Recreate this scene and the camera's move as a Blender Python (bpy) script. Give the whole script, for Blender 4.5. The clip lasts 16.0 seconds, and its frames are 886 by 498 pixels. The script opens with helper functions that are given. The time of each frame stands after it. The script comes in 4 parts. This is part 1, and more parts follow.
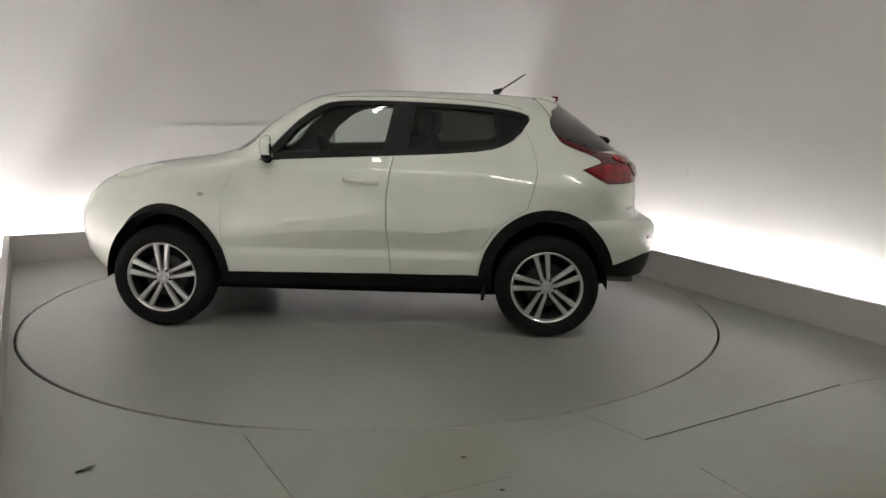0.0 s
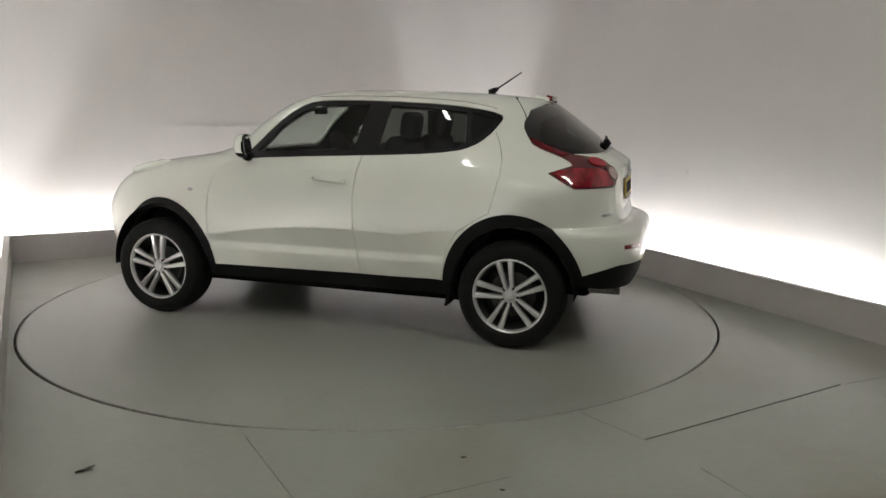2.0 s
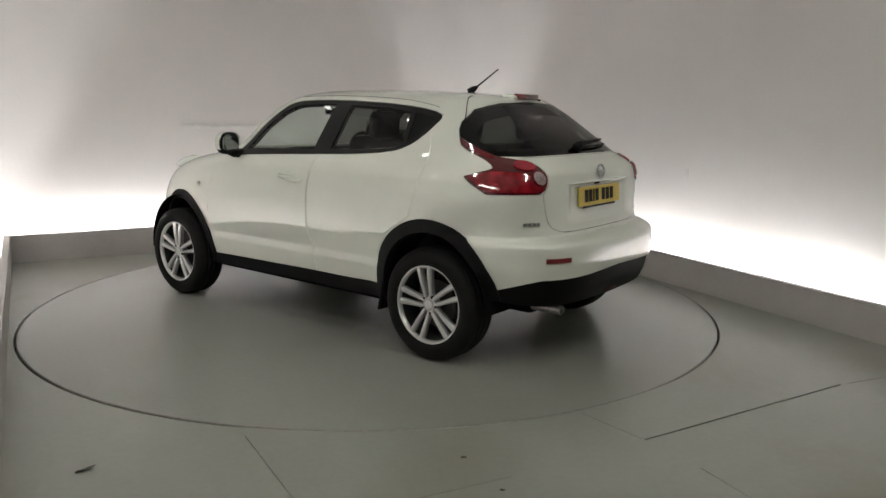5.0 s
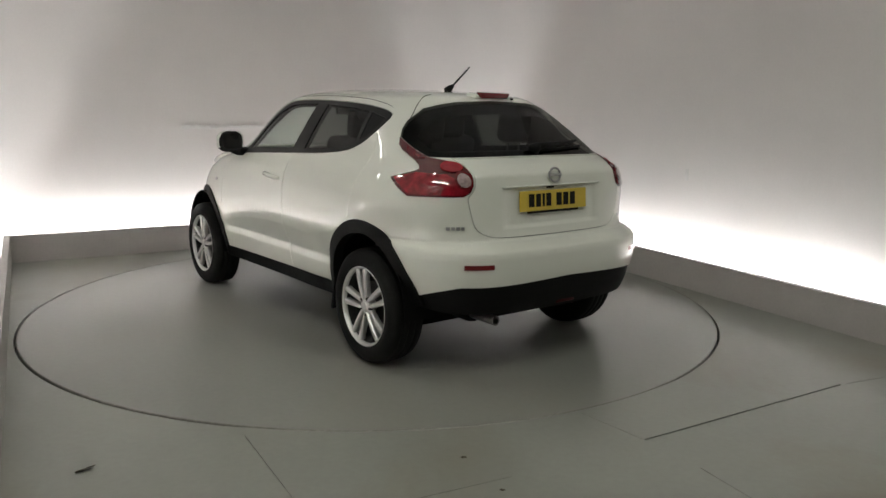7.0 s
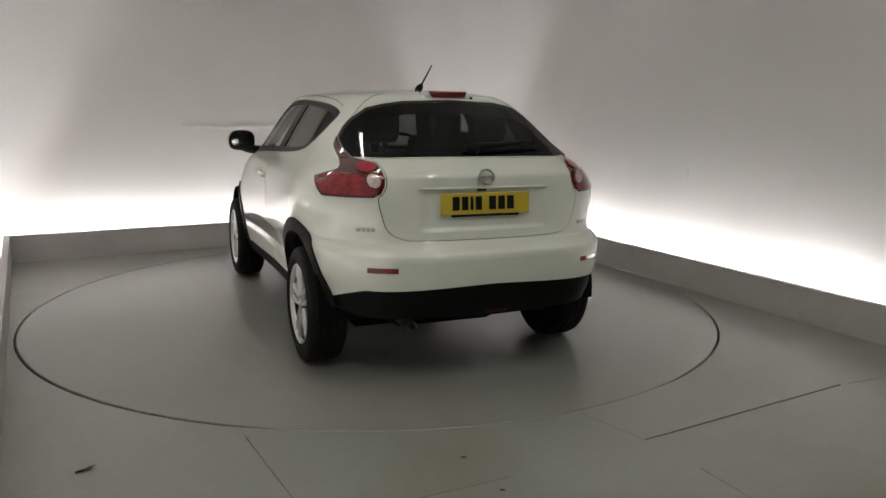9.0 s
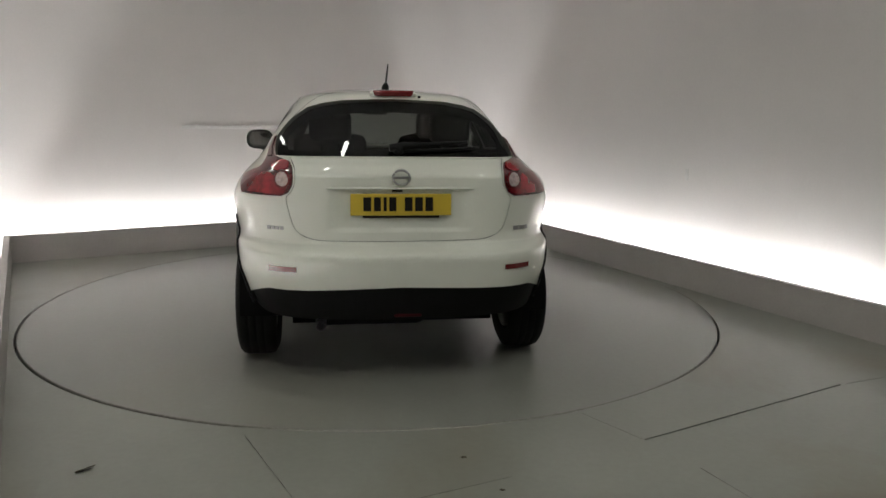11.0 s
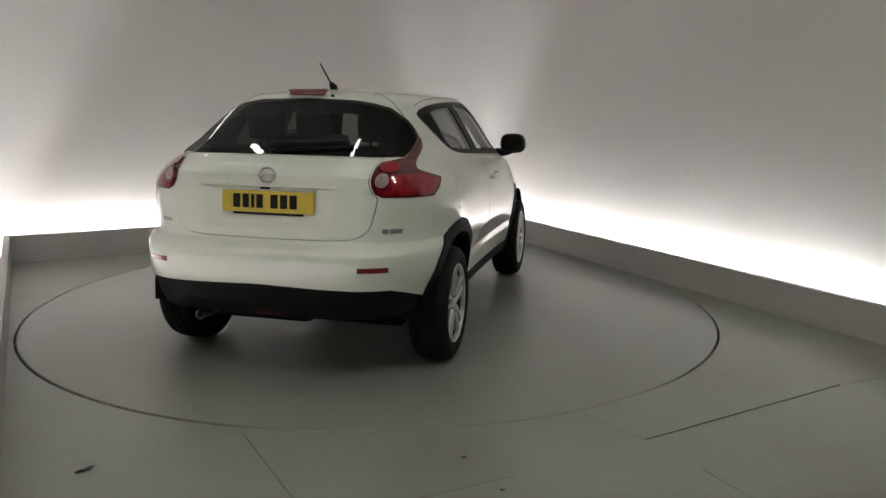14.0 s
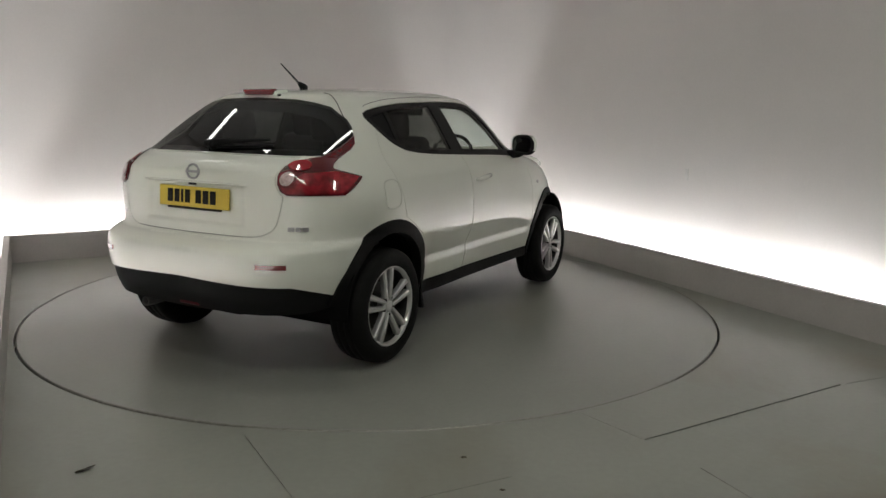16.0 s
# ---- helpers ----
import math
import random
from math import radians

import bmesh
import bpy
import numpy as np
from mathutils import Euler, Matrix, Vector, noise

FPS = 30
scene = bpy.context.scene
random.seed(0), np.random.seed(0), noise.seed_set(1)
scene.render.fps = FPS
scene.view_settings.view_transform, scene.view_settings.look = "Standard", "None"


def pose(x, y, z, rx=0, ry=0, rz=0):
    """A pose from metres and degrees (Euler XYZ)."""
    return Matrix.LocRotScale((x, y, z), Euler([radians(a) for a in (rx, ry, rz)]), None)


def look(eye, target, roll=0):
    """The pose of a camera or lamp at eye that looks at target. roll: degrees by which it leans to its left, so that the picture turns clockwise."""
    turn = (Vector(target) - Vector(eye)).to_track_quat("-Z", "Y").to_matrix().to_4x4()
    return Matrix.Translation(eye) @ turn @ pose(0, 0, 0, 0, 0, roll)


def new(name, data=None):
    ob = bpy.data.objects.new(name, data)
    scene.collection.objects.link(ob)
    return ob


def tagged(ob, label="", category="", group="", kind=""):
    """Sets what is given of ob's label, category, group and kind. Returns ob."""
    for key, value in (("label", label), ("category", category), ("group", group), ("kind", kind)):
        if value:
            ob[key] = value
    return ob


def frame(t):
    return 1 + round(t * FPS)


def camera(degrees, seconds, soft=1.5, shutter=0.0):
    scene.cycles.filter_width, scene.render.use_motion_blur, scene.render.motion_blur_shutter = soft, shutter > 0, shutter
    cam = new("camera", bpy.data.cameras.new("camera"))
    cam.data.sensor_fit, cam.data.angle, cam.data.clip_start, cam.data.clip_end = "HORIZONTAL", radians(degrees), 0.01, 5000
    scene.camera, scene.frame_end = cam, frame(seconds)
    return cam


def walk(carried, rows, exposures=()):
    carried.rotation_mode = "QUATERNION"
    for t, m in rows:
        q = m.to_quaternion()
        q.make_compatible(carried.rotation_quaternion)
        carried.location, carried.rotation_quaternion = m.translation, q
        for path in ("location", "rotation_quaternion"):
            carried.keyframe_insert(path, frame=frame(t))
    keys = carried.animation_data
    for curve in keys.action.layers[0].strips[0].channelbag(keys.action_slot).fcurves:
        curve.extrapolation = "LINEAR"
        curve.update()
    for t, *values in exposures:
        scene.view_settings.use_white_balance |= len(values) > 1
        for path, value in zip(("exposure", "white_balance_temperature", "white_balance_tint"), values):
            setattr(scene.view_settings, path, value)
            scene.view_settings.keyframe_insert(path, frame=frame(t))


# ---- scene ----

# ---- camera: it stands still ----
cam = camera(60.2, 16.0, soft=1.5)
EYE = (0.0, -5.770, 1.447)
AIM = (0.4701, -0.1814, 0.4315)
walk(cam, [(0.0, look(EYE, AIM, 0.866)), (16.0, look(EYE, AIM, 0.866))], exposures=[(0.0, 0.74), (4.0, 0.74), (6.5, 0.67), (8.0, 0.60), (9.0, 0.53), (11.5, 0.40), (13.5, 0.37), (16.0, 0.42)])

# ---- world and light ----
world = bpy.data.worlds.new("world")
scene.world = world
world.use_nodes = True
world.node_tree.nodes["Background"].inputs[0].default_value = (0.9, 0.95, 1.0, 1)
world.node_tree.nodes["Background"].inputs[1].default_value = 0.02
TUBE_POWER = 38.0       # radiance of the hidden plinth tubes
CEILING_POWER = 15.5    # watts of each overhead batten


def overhead(x, y, z, sx, sy, turn, watts):
    lamp = bpy.data.lights.new("ceiling_batten", "AREA")
    lamp.shape, lamp.size, lamp.size_y = "RECTANGLE", sx, sy
    lamp.energy, lamp.color = watts, (0.98, 0.99, 0.90)
    ob = new("ceiling_batten", lamp)
    ob.matrix_world = pose(x, y, z, 0, 0, turn)
    return ob


for bx, by, share in ((-2.5, -3.2, 0.90), (-0.5, -4.4, 0.95), (2.1, -3.5, 1.20)):
    overhead(bx, by, 3.85, 0.16, 2.4, 27.0, CEILING_POWER * share)
# short battens over the turntable and by the back left corner
overhead(-2.85, 0.75, 3.85, 0.75, 0.10, 30.0, 3.0)
overhead(-0.50, -1.50, 3.85, 0.07, 0.60, -22.0, 2.5)
overhead(-2.00, -0.72, 3.85, 0.10, 0.30, 27.0, 1.5)


# ---- materials ----
def material(name, colour, rough=0.5, metal=0.0, coat=0.0, grain=0.0, scale=40.0, bump=0.0, blotch=0.0, blotch_scale=1.5, spec=0.5, stain=None):
    """A principled surface with fine grain and broad blotches in its colour, and relief."""
    m = bpy.data.materials.new(name)
    m.use_nodes = True
    n, l = m.node_tree.nodes, m.node_tree.links
    b = n["Principled BSDF"]
    b.inputs["Roughness"].default_value, b.inputs["Metallic"].default_value = rough, metal
    b.inputs["Coat Weight"].default_value, b.inputs["Coat Roughness"].default_value = coat, 0.015
    b.inputs["Specular IOR Level"].default_value, b.inputs["Coat IOR"].default_value = spec, 1.62
    b.inputs["Base Color"].default_value = (*colour, 1)
    if grain or blotch or bump:
        tc = n.new("ShaderNodeTexCoord")
        fine, broad = n.new("ShaderNodeTexNoise"), n.new("ShaderNodeTexNoise")
        fine.inputs["Scale"].default_value, fine.inputs["Detail"].default_value = scale, 5
        broad.inputs["Scale"].default_value, broad.inputs["Detail"].default_value = blotch_scale, 4
        for t in (fine, broad):
            l.new(tc.outputs["Object"], t.inputs["Vector"])
        last = None
        for tex, amount in ((fine, grain), (broad, blotch)):
            ramp = n.new("ShaderNodeMapRange")
            ramp.inputs["From Min"].default_value, ramp.inputs["From Max"].default_value = 0.3, 0.7
            ramp.inputs["To Min"].default_value, ramp.inputs["To Max"].default_value = 1 - amount, 1 + amount
            l.new(tex.outputs["Fac"], ramp.inputs["Value"])
            if last is None:
                last = ramp
            else:
                mul = n.new("ShaderNodeMath")
                mul.operation = "MULTIPLY"
                l.new(last.outputs[0], mul.inputs[0])
                l.new(ramp.outputs[0], mul.inputs[1])
                last = mul
        vm = n.new("ShaderNodeVectorMath")
        vm.operation = "SCALE"
        vm.inputs[0].default_value = colour
        l.new(last.outputs[0], vm.inputs["Scale"])
        l.new(vm.outputs[0], b.inputs["Base Color"])
        if stain:
            spot, mask, mixed = n.new("ShaderNodeTexNoise"), n.new("ShaderNodeMapRange"), n.new("ShaderNodeMix")
            spot.inputs["Scale"].default_value, spot.inputs["Detail"].default_value, spot.inputs["Distortion"].default_value = 0.75, 6, 0.6
            mask.inputs["From Min"].default_value, mask.inputs["From Max"].default_value = 0.52, 0.74
            mask.inputs["To Max"].default_value = 0.75
            mixed.data_type = "RGBA"
            l.new(tc.outputs["Object"], spot.inputs["Vector"])
            l.new(spot.outputs["Fac"], mask.inputs["Value"])
            l.new(mask.outputs[0], mixed.inputs["Factor"])
            l.new(vm.outputs[0], mixed.inputs["A"])
            mixed.inputs["B"].default_value = (*stain, 1)
            l.new(mixed.outputs["Result"], b.inputs["Base Color"])
            rough_var = n.new("ShaderNodeMapRange")
            rough_var.inputs["To Min"].default_value, rough_var.inputs["To Max"].default_value = rough - 0.10, rough + 0.14
            l.new(broad.outputs["Fac"], rough_var.inputs["Value"])
            l.new(rough_var.outputs[0], b.inputs["Roughness"])
        if bump:
            bp = n.new("ShaderNodeBump")
            bp.inputs["Strength"].default_value, bp.inputs["Distance"].default_value = bump, 0.004
            l.new(fine.outputs["Fac"], bp.inputs["Height"])
            l.new(bp.outputs["Normal"], b.inputs["Normal"])
    return m


def glow(name, colour, strength):
    m = bpy.data.materials.new(name)
    m.use_nodes = True
    b = m.node_tree.nodes["Principled BSDF"]
    b.inputs["Base Color"].default_value = (*colour, 1)
    b.inputs["Emission Color"].default_value = (*colour, 1)
    b.inputs["Emission Strength"].default_value = strength
    return m


def glass(name, tint, rough=0.02, gain=1.0):
    """Thin glass: clear with a tint, mirrored by Fresnel."""
    m = bpy.data.materials.new(name)
    m.use_nodes = True
    n, l = m.node_tree.nodes, m.node_tree.links
    n.remove(n["Principled BSDF"])
    tr, gl, mix, lw = (n.new(k) for k in ("ShaderNodeBsdfTransparent", "ShaderNodeBsdfGlossy", "ShaderNodeMixShader", "ShaderNodeLayerWeight"))
    power, scale = n.new("ShaderNodeMath"), n.new("ShaderNodeMath")
    power.operation, scale.operation = "POWER", "MULTIPLY_ADD"
    power.inputs[1].default_value = 5.0
    scale.inputs[1].default_value, scale.inputs[2].default_value = 0.92, 0.06
    lw.inputs[0].default_value = 0.5
    l.new(lw.outputs["Facing"], power.inputs[0])
    l.new(power.outputs[0], scale.inputs[0])
    tr.inputs[0].default_value = (*tint, 1)
    gl.inputs["Roughness"].default_value = rough
    l.new(scale.outputs[0], mix.inputs[0])
    l.new(tr.outputs[0], mix.inputs[1])
    l.new(gl.outputs[0], mix.inputs[2])
    l.new(mix.outputs[0], n["Material Output"].inputs[0])
    return m


WHITE_PAINT = material("white_car_paint", (0.80, 0.82, 0.735), 0.35, coat=1.0, grain=0.012, scale=300, blotch=0.012)
BLACK_TRIM = material("black_plastic", (0.0045, 0.0045, 0.0045), 0.6, spec=0.18, grain=0.2, scale=250, bump=0.15, blotch=0.1, blotch_scale=5)
GLOSS_BLACK = material("gloss_black", (0.008, 0.008, 0.008), 0.4, spec=0.2)
DARK_INNER = material("dark_inner", (0.006, 0.006, 0.006), 0.9, spec=0.1)
RUBBER = material("tyre_rubber", (0.0075, 0.0075, 0.007), 0.75, spec=0.2, grain=0.25, scale=120, bump=0.3, blotch=0.2, blotch_scale=6)
ALLOY = material("silver_alloy", (0.68, 0.68, 0.67), 0.30, metal=0.6, coat=0.3, grain=0.05, scale=200)
DARK_ALLOY = material("dark_wheel_well", (0.02, 0.02, 0.02), 0.6)
BARREL = material("dull_wheel_barrel", (0.045, 0.045, 0.045), 0.5, metal=0.5, grain=0.15, scale=80)
DISC = material("brake_disc", (0.055, 0.052, 0.05), 0.45, metal=0.7, grain=0.15, scale=90)
CHROME = material("chrome", (0.75, 0.75, 0.74), 0.12, metal=1.0)
SILVER_MARK = material("silver_badge", (0.42, 0.42, 0.42), 0.3, metal=0.7)
RED_LENS = material("red_lens", (0.26, 0.008, 0.016), 0.10, coat=1.0, grain=0.35, scale=30, bump=0.1, blotch=0.3, blotch_scale=12)
LAMP_BODY = material("lamp_body", (0.11, 0.005, 0.009), 0.12, coat=1.0)
DEEP_RED = material("deep_red_lens", (0.13, 0.006, 0.010), 0.10, coat=1.0, grain=0.2, scale=60)
BRIGHT_RED = material("bright_red_lens", (0.36, 0.010, 0.020), 0.08, coat=1.0, grain=0.15, scale=70)
PALE_LENS = material("pale_lens", (0.62, 0.46, 0.46), 0.16, metal=0.45, coat=1.0, grain=0.25, scale=70, bump=0.2)
FOG_RED = material("fog_lamp_red", (0.055, 0.004, 0.007), 0.5, spec=0.2, grain=0.2, scale=120)
DARK_RED = material("dark_red_reflector", (0.17, 0.010, 0.012), 0.2, coat=1.0, grain=0.2, scale=200)
YELLOW = material("yellow_plate", (0.62, 0.455, 0.05), 0.35, grain=0.04, scale=120, blotch=0.05, blotch_scale=8)
PLATE_BLACK = material("plate_black", (0.012, 0.010, 0.008), 0.55, spec=0.15, grain=0.1, scale=200)
SEAT_CLOTH = material("dark_cloth", (0.03, 0.03, 0.032), 0.9, grain=0.3, scale=200, bump=0.3)
EXHAUST = material("exhaust_steel", (0.24, 0.23, 0.22), 0.35, metal=0.9, grain=0.2, scale=60)
SIDE_GLASS = glass("side_glass", (0.76, 0.81, 0.775))
TINT_GLASS = glass("tinted_glass", (0.19, 0.20, 0.185))
MIRROR = material("mirror_glass", (0.5, 0.5, 0.5), 0.03, metal=1.0)
CLEAR_LENS = material("clear_headlamp_lens", (0.72, 0.74, 0.74), 0.08, metal=0.35, coat=1.0)
WALL_PAINT = material("white_wall_paint", (0.74, 0.70, 0.685), 0.85, grain=0.015, scale=60, bump=0.05, blotch=0.035, blotch_scale=0.7)
# dark tone of the unseen closing walls, standing in for the dim open studio
UNSEEN_DARK_WALL = material("unseen_wall_dark", (0.05, 0.05, 0.05), 0.8, blotch=0.1)
PLINTH_PAINT = material("plinth_paint", (0.50, 0.47, 0.455), 0.7, grain=0.03, scale=50, blotch=0.08, blotch_scale=1.4)
FLOOR_PAINT = material("grey_floor_paint", (0.285, 0.292, 0.258), 0.36, grain=0.03, scale=30, bump=0.03, blotch=0.10, blotch_scale=0.9, stain=(0.215, 0.180, 0.120))
TABLE_PAINT = material("turntable_paint", (0.270, 0.276, 0.246), 0.32, grain=0.03, scale=30, bump=0.03, blotch=0.09, blotch_scale=0.8, stain=(0.27, 0.255, 0.21))
RING_EDGE = material("worn_steel_edge", (0.24, 0.235, 0.21), 0.45, metal=0.2, grain=0.2, scale=40, blotch=0.2)
PIT = material("dark_pit", (0.03, 0.028, 0.025), 0.9)
CEILING_PAINT = material("ceiling_paint", (0.45, 0.435, 0.425), 0.9, blotch=0.03)
TUBE_GLOW = glow("fluorescent_tube", (0.965, 0.99, 1.0), TUBE_POWER)
SCUFF = material("grey_scuff", (0.72, 0.695, 0.68), 0.85, blotch=0.10, blotch_scale=5)
DRY_LEAF = material("dry_leaf", (0.10, 0.085, 0.06), 0.8, grain=0.3, scale=80)


# ---- mesh helpers ----
def link_mesh(name, bm, mat, smooth=True):
    me = bpy.data.meshes.new(name)
    bm.normal_update()
    bm.to_mesh(me)
    bm.free()
    me.materials.append(mat)
    for f in me.polygons:
        f.use_smooth = smooth
    return new(name, me)


def part(name, bm, mat, parent, label="", smooth=True):
    ob = link_mesh(name, bm, mat, smooth)
    ob.parent = parent
    return tagged(ob, label)


def prism(bm, pts, z0, z1):
    """A closed block on the plan outline pts."""
    lo = [bm.verts.new((x, y, z0)) for x, y in pts]
    hi = [bm.verts.new((x, y, z1)) for x, y in pts]
    n = len(pts)
    bm.faces.new(lo[::-1])
    bm.faces.new(hi)
    for i in range(n):
        bm.faces.new((lo[i], lo[(i + 1) % n], hi[(i + 1) % n], hi[i]))
    bmesh.ops.recalc_face_normals(bm, faces=bm.faces)
    return bm


def box(bm, c, size, m=None, bevel=0.0):
    made = bmesh.ops.create_cube(bm, size=1.0)["verts"]
    bmesh.ops.scale(bm, vec=size, verts=made)
    if bevel:
        edges = list({e for v in made for e in v.link_edges})
        made = list({v for f in bmesh.ops.bevel(bm, geom=edges, offset=bevel, segments=3, affect="EDGES", profile=0.5)["faces"] for v in f.verts} | {v for v in made if v.is_valid})
    bmesh.ops.transform(bm, matrix=Matrix.Translation(c) @ (m or Matrix()), verts=made)
    return bm


def lathe(bm, profile, segs=48, axis="Y"):
    """Turn the (radius, height) profile about the axis."""
    rings = []
    for r, h in profile:
        ring = []
        for i in range(segs):
            a = 2 * math.pi * i / segs
            c, s = r * math.cos(a), r * math.sin(a)
            ring.append(bm.verts.new((c, h, s) if axis == "Y" else (c, s, h)))
        rings.append(ring)
    for a, b in zip(rings, rings[1:]):
        for i in range(segs):
            bm.faces.new((a[i], a[(i + 1) % segs], b[(i + 1) % segs], b[i]))
    return rings


def tube(bm, pts, r, segs=10):
    rings = []
    for i, q in enumerate(pts):
        q = Vector(q)
        d = (Vector(pts[min(i + 1, len(pts) - 1)]) - Vector(pts[max(i - 1, 0)])).normalized()
        a = d.orthogonal().normalized()
        b = d.cross(a)
        rad = r[i] if isinstance(r, (list, tuple)) else r
        rings.append([bm.verts.new(q + rad * (a * math.cos(2 * math.pi * k / segs) + b * math.sin(2 * math.pi * k / segs))) for k in range(segs)])
    for a, b in zip(rings, rings[1:]):
        for i in range(segs):
            bm.faces.new((a[i], a[(i + 1) % segs], b[(i + 1) % segs], b[i]))
    bm.faces.new(rings[0][::-1])
    bm.faces.new(rings[-1])
    bmesh.ops.recalc_face_normals(bm, faces=bm.faces)
    return bm


def inside(poly, x, y):
    c, n = False, len(poly)
    j = n - 1
    for i in range(n):
        xi, yi = poly[i]
        xj, yj = poly[j]
        if (yi > y) != (yj > y) and x < (xj - xi) * (y - yi) / (yj - yi) + xi:
            c = not c
        j = i
    return c


def triangulate(loops, extra):
    """Constrained triangles over the loops' edges and the extra points."""
    from mathutils.geometry import delaunay_2d_cdt
    pts, edges = [], []
    for loop in loops:
        k = len(pts)
        pts += [Vector(q) for q in loop]
        edges += [(k + i, k + (i + 1) % len(loop)) for i in range(len(loop))]
    pts += [Vector(q) for q in extra]
    v, _, f, *_ = delaunay_2d_cdt(pts, edges, [], 0, 1e-5)
    return v, f


# ---- the stage: a bay of three low plinths with tubes hidden behind them ----
# each side: unit direction along it, outward normal, distance from the turntable's centre
BACK = (Vector((0.8962, 0.4436)), Vector((-0.4436, 0.8962)), 2.814)
RIGHT = (Vector((0.3826, -0.9239)), Vector((0.9239, 0.3826)), 2.505)
LEFT = (Vector((0.4040, -0.9148)), Vector((-0.9148, -0.4040)), 2.510)
PLINTH_H, PLINTH_T, TROUGH = 0.250, 0.05, 0.30


def meet(a, da, b, db):
    """Where two side lines meet, moved outwards by da and db."""
    m = Matrix(((a[1].x, a[1].y), (b[1].x, b[1].y)))
    return m.inverted() @ Vector((a[2] + da, b[2] + db))


FRONT = (Vector((-0.8836, -0.4683)), Vector((0.4683, -0.8836)), 10.0)


def side_block(name, side, near, far, d0, d1, z0, z1, mat, label, category):
    """A block along one side between the plan lines near and far, from d0 to d1 outside the side's line."""
    pts = [meet(side, d0, *near), meet(side, d0, *far), meet(side, d1, *far), meet(side, d1, *near)]
    ob = link_mesh(name, prism(bmesh.new(), [tuple(q) for q in pts], z0, z1), mat, False)
    return tagged(ob, label, category, kind="structure")


CUT = (Vector((-0.8836, -0.4683)), Vector((0.4683, -0.8836)), 5.0)
side_block("plinth_back", BACK, (LEFT, 0.0), (RIGHT, 0.0), 0.0, PLINTH_T, 0, PLINTH_H, PLINTH_PAINT, "low grey painted plinth hiding tubes along the back wall", "plinth")
side_block("plinth_right", RIGHT, (BACK, PLINTH_T), (CUT, 0.0), 0.0, PLINTH_T, 0, PLINTH_H, PLINTH_PAINT, "low grey painted plinth beside the turntable", "plinth")
side_block("plinth_left", LEFT, (BACK, PLINTH_T), (CUT, 0.0), 0.0, PLINTH_T, 0, PLINTH_H, PLINTH_PAINT, "low grey painted plinth beside the turntable", "plinth")
WALL_TOP = 4.0
side_block("wall_back", BACK, (LEFT, TROUGH + 0.15), (RIGHT, TROUGH + 0.15), TROUGH, TROUGH + 0.15, -0.02, WALL_TOP, WALL_PAINT, "white painted studio wall lit from below", "wall")
side_block("wall_right", RIGHT, (BACK, TROUGH), (CUT, 0.0), TROUGH, TROUGH + 0.15, -0.02, WALL_TOP, WALL_PAINT, "white painted studio wall lit from below", "wall")
side_block("wall_left", LEFT, (BACK, TROUGH), (CUT, 0.0), TROUGH, TROUGH + 0.15, -0.02, WALL_TOP, WALL_PAINT, "white painted studio wall lit from below", "wall")
# three unseen dark walls, added to close the open studio behind the camera
side_block("unseen_wall_front", FRONT, (RIGHT, TROUGH + 0.15), (LEFT, TROUGH + 0.15), 0.0, 0.15, -0.02, WALL_TOP, UNSEEN_DARK_WALL, "plain unseen dark wall added to close the studio", "wall")
side_block("unseen_wall_right", RIGHT, (CUT, 0.0), (FRONT, 0.0), TROUGH, TROUGH + 0.15, -0.02, WALL_TOP, UNSEEN_DARK_WALL, "plain unseen dark wall added to close the studio", "wall")
side_block("unseen_wall_left", LEFT, (CUT, 0.0), (FRONT, 0.0), TROUGH, TROUGH + 0.15, -0.02, WALL_TOP, UNSEEN_DARK_WALL, "plain unseen dark wall added to close the studio", "wall")
# the back corner is coved
COVE = 0.50
c0, c1 = meet(BACK, TROUGH, RIGHT, TROUGH), meet(BACK, TROUGH - COVE, RIGHT, TROUGH - COVE)
a0, a1 = math.atan2(RIGHT[1].y, RIGHT[1].x), math.atan2(BACK[1].y, BACK[1].x)
arc = [c1 + COVE * Vector((math.cos(a0 + (a1 - a0) * k / 24), math.sin(a0 + (a1 - a0) * k / 24))) for k in range(25)]
bm = bmesh.new()
low, high = [bm.verts.new((q.x, q.y, 0.0)) for q in arc], [bm.verts.new((q.x, q.y, WALL_TOP)) for q in arc]
for k in range(24):
    f_ = bm.faces.new((low[k], low[k + 1], high[k + 1], high[k]))
    f_.normal_update()
    if f_.normal.xy.dot(c1 - arc[k]) < 0:
        f_.normal_flip()
back_side = [bm.verts.new((q.x, q.y, z)) for q in (arc[0], c0, arc[-1]) for z in (0.0, WALL_TOP)]
for k in (0, 2):
    bm.faces.new((back_side[k], back_side[k + 1], back_side[k + 3], back_side[k + 2]))
tagged(link_mesh("wall_corner", bm, WALL_PAINT, True), "white coved wall corner lit from below", "wall", kind="structure")
corners = [meet(BACK, 0.6, LEFT, 0.6), meet(BACK, 0.6, RIGHT, 0.6), meet(FRONT, 0.2, RIGHT, 0.6), meet(FRONT, 0.2, LEFT, 0.6)]
tagged(link_mesh("ceiling", prism(bmesh.new(), [tuple(c) for c in corners], WALL_TOP, WALL_TOP + 0.1), CEILING_PAINT, False), "plain pale ceiling over the turntable bay", "ceiling", kind="structure")


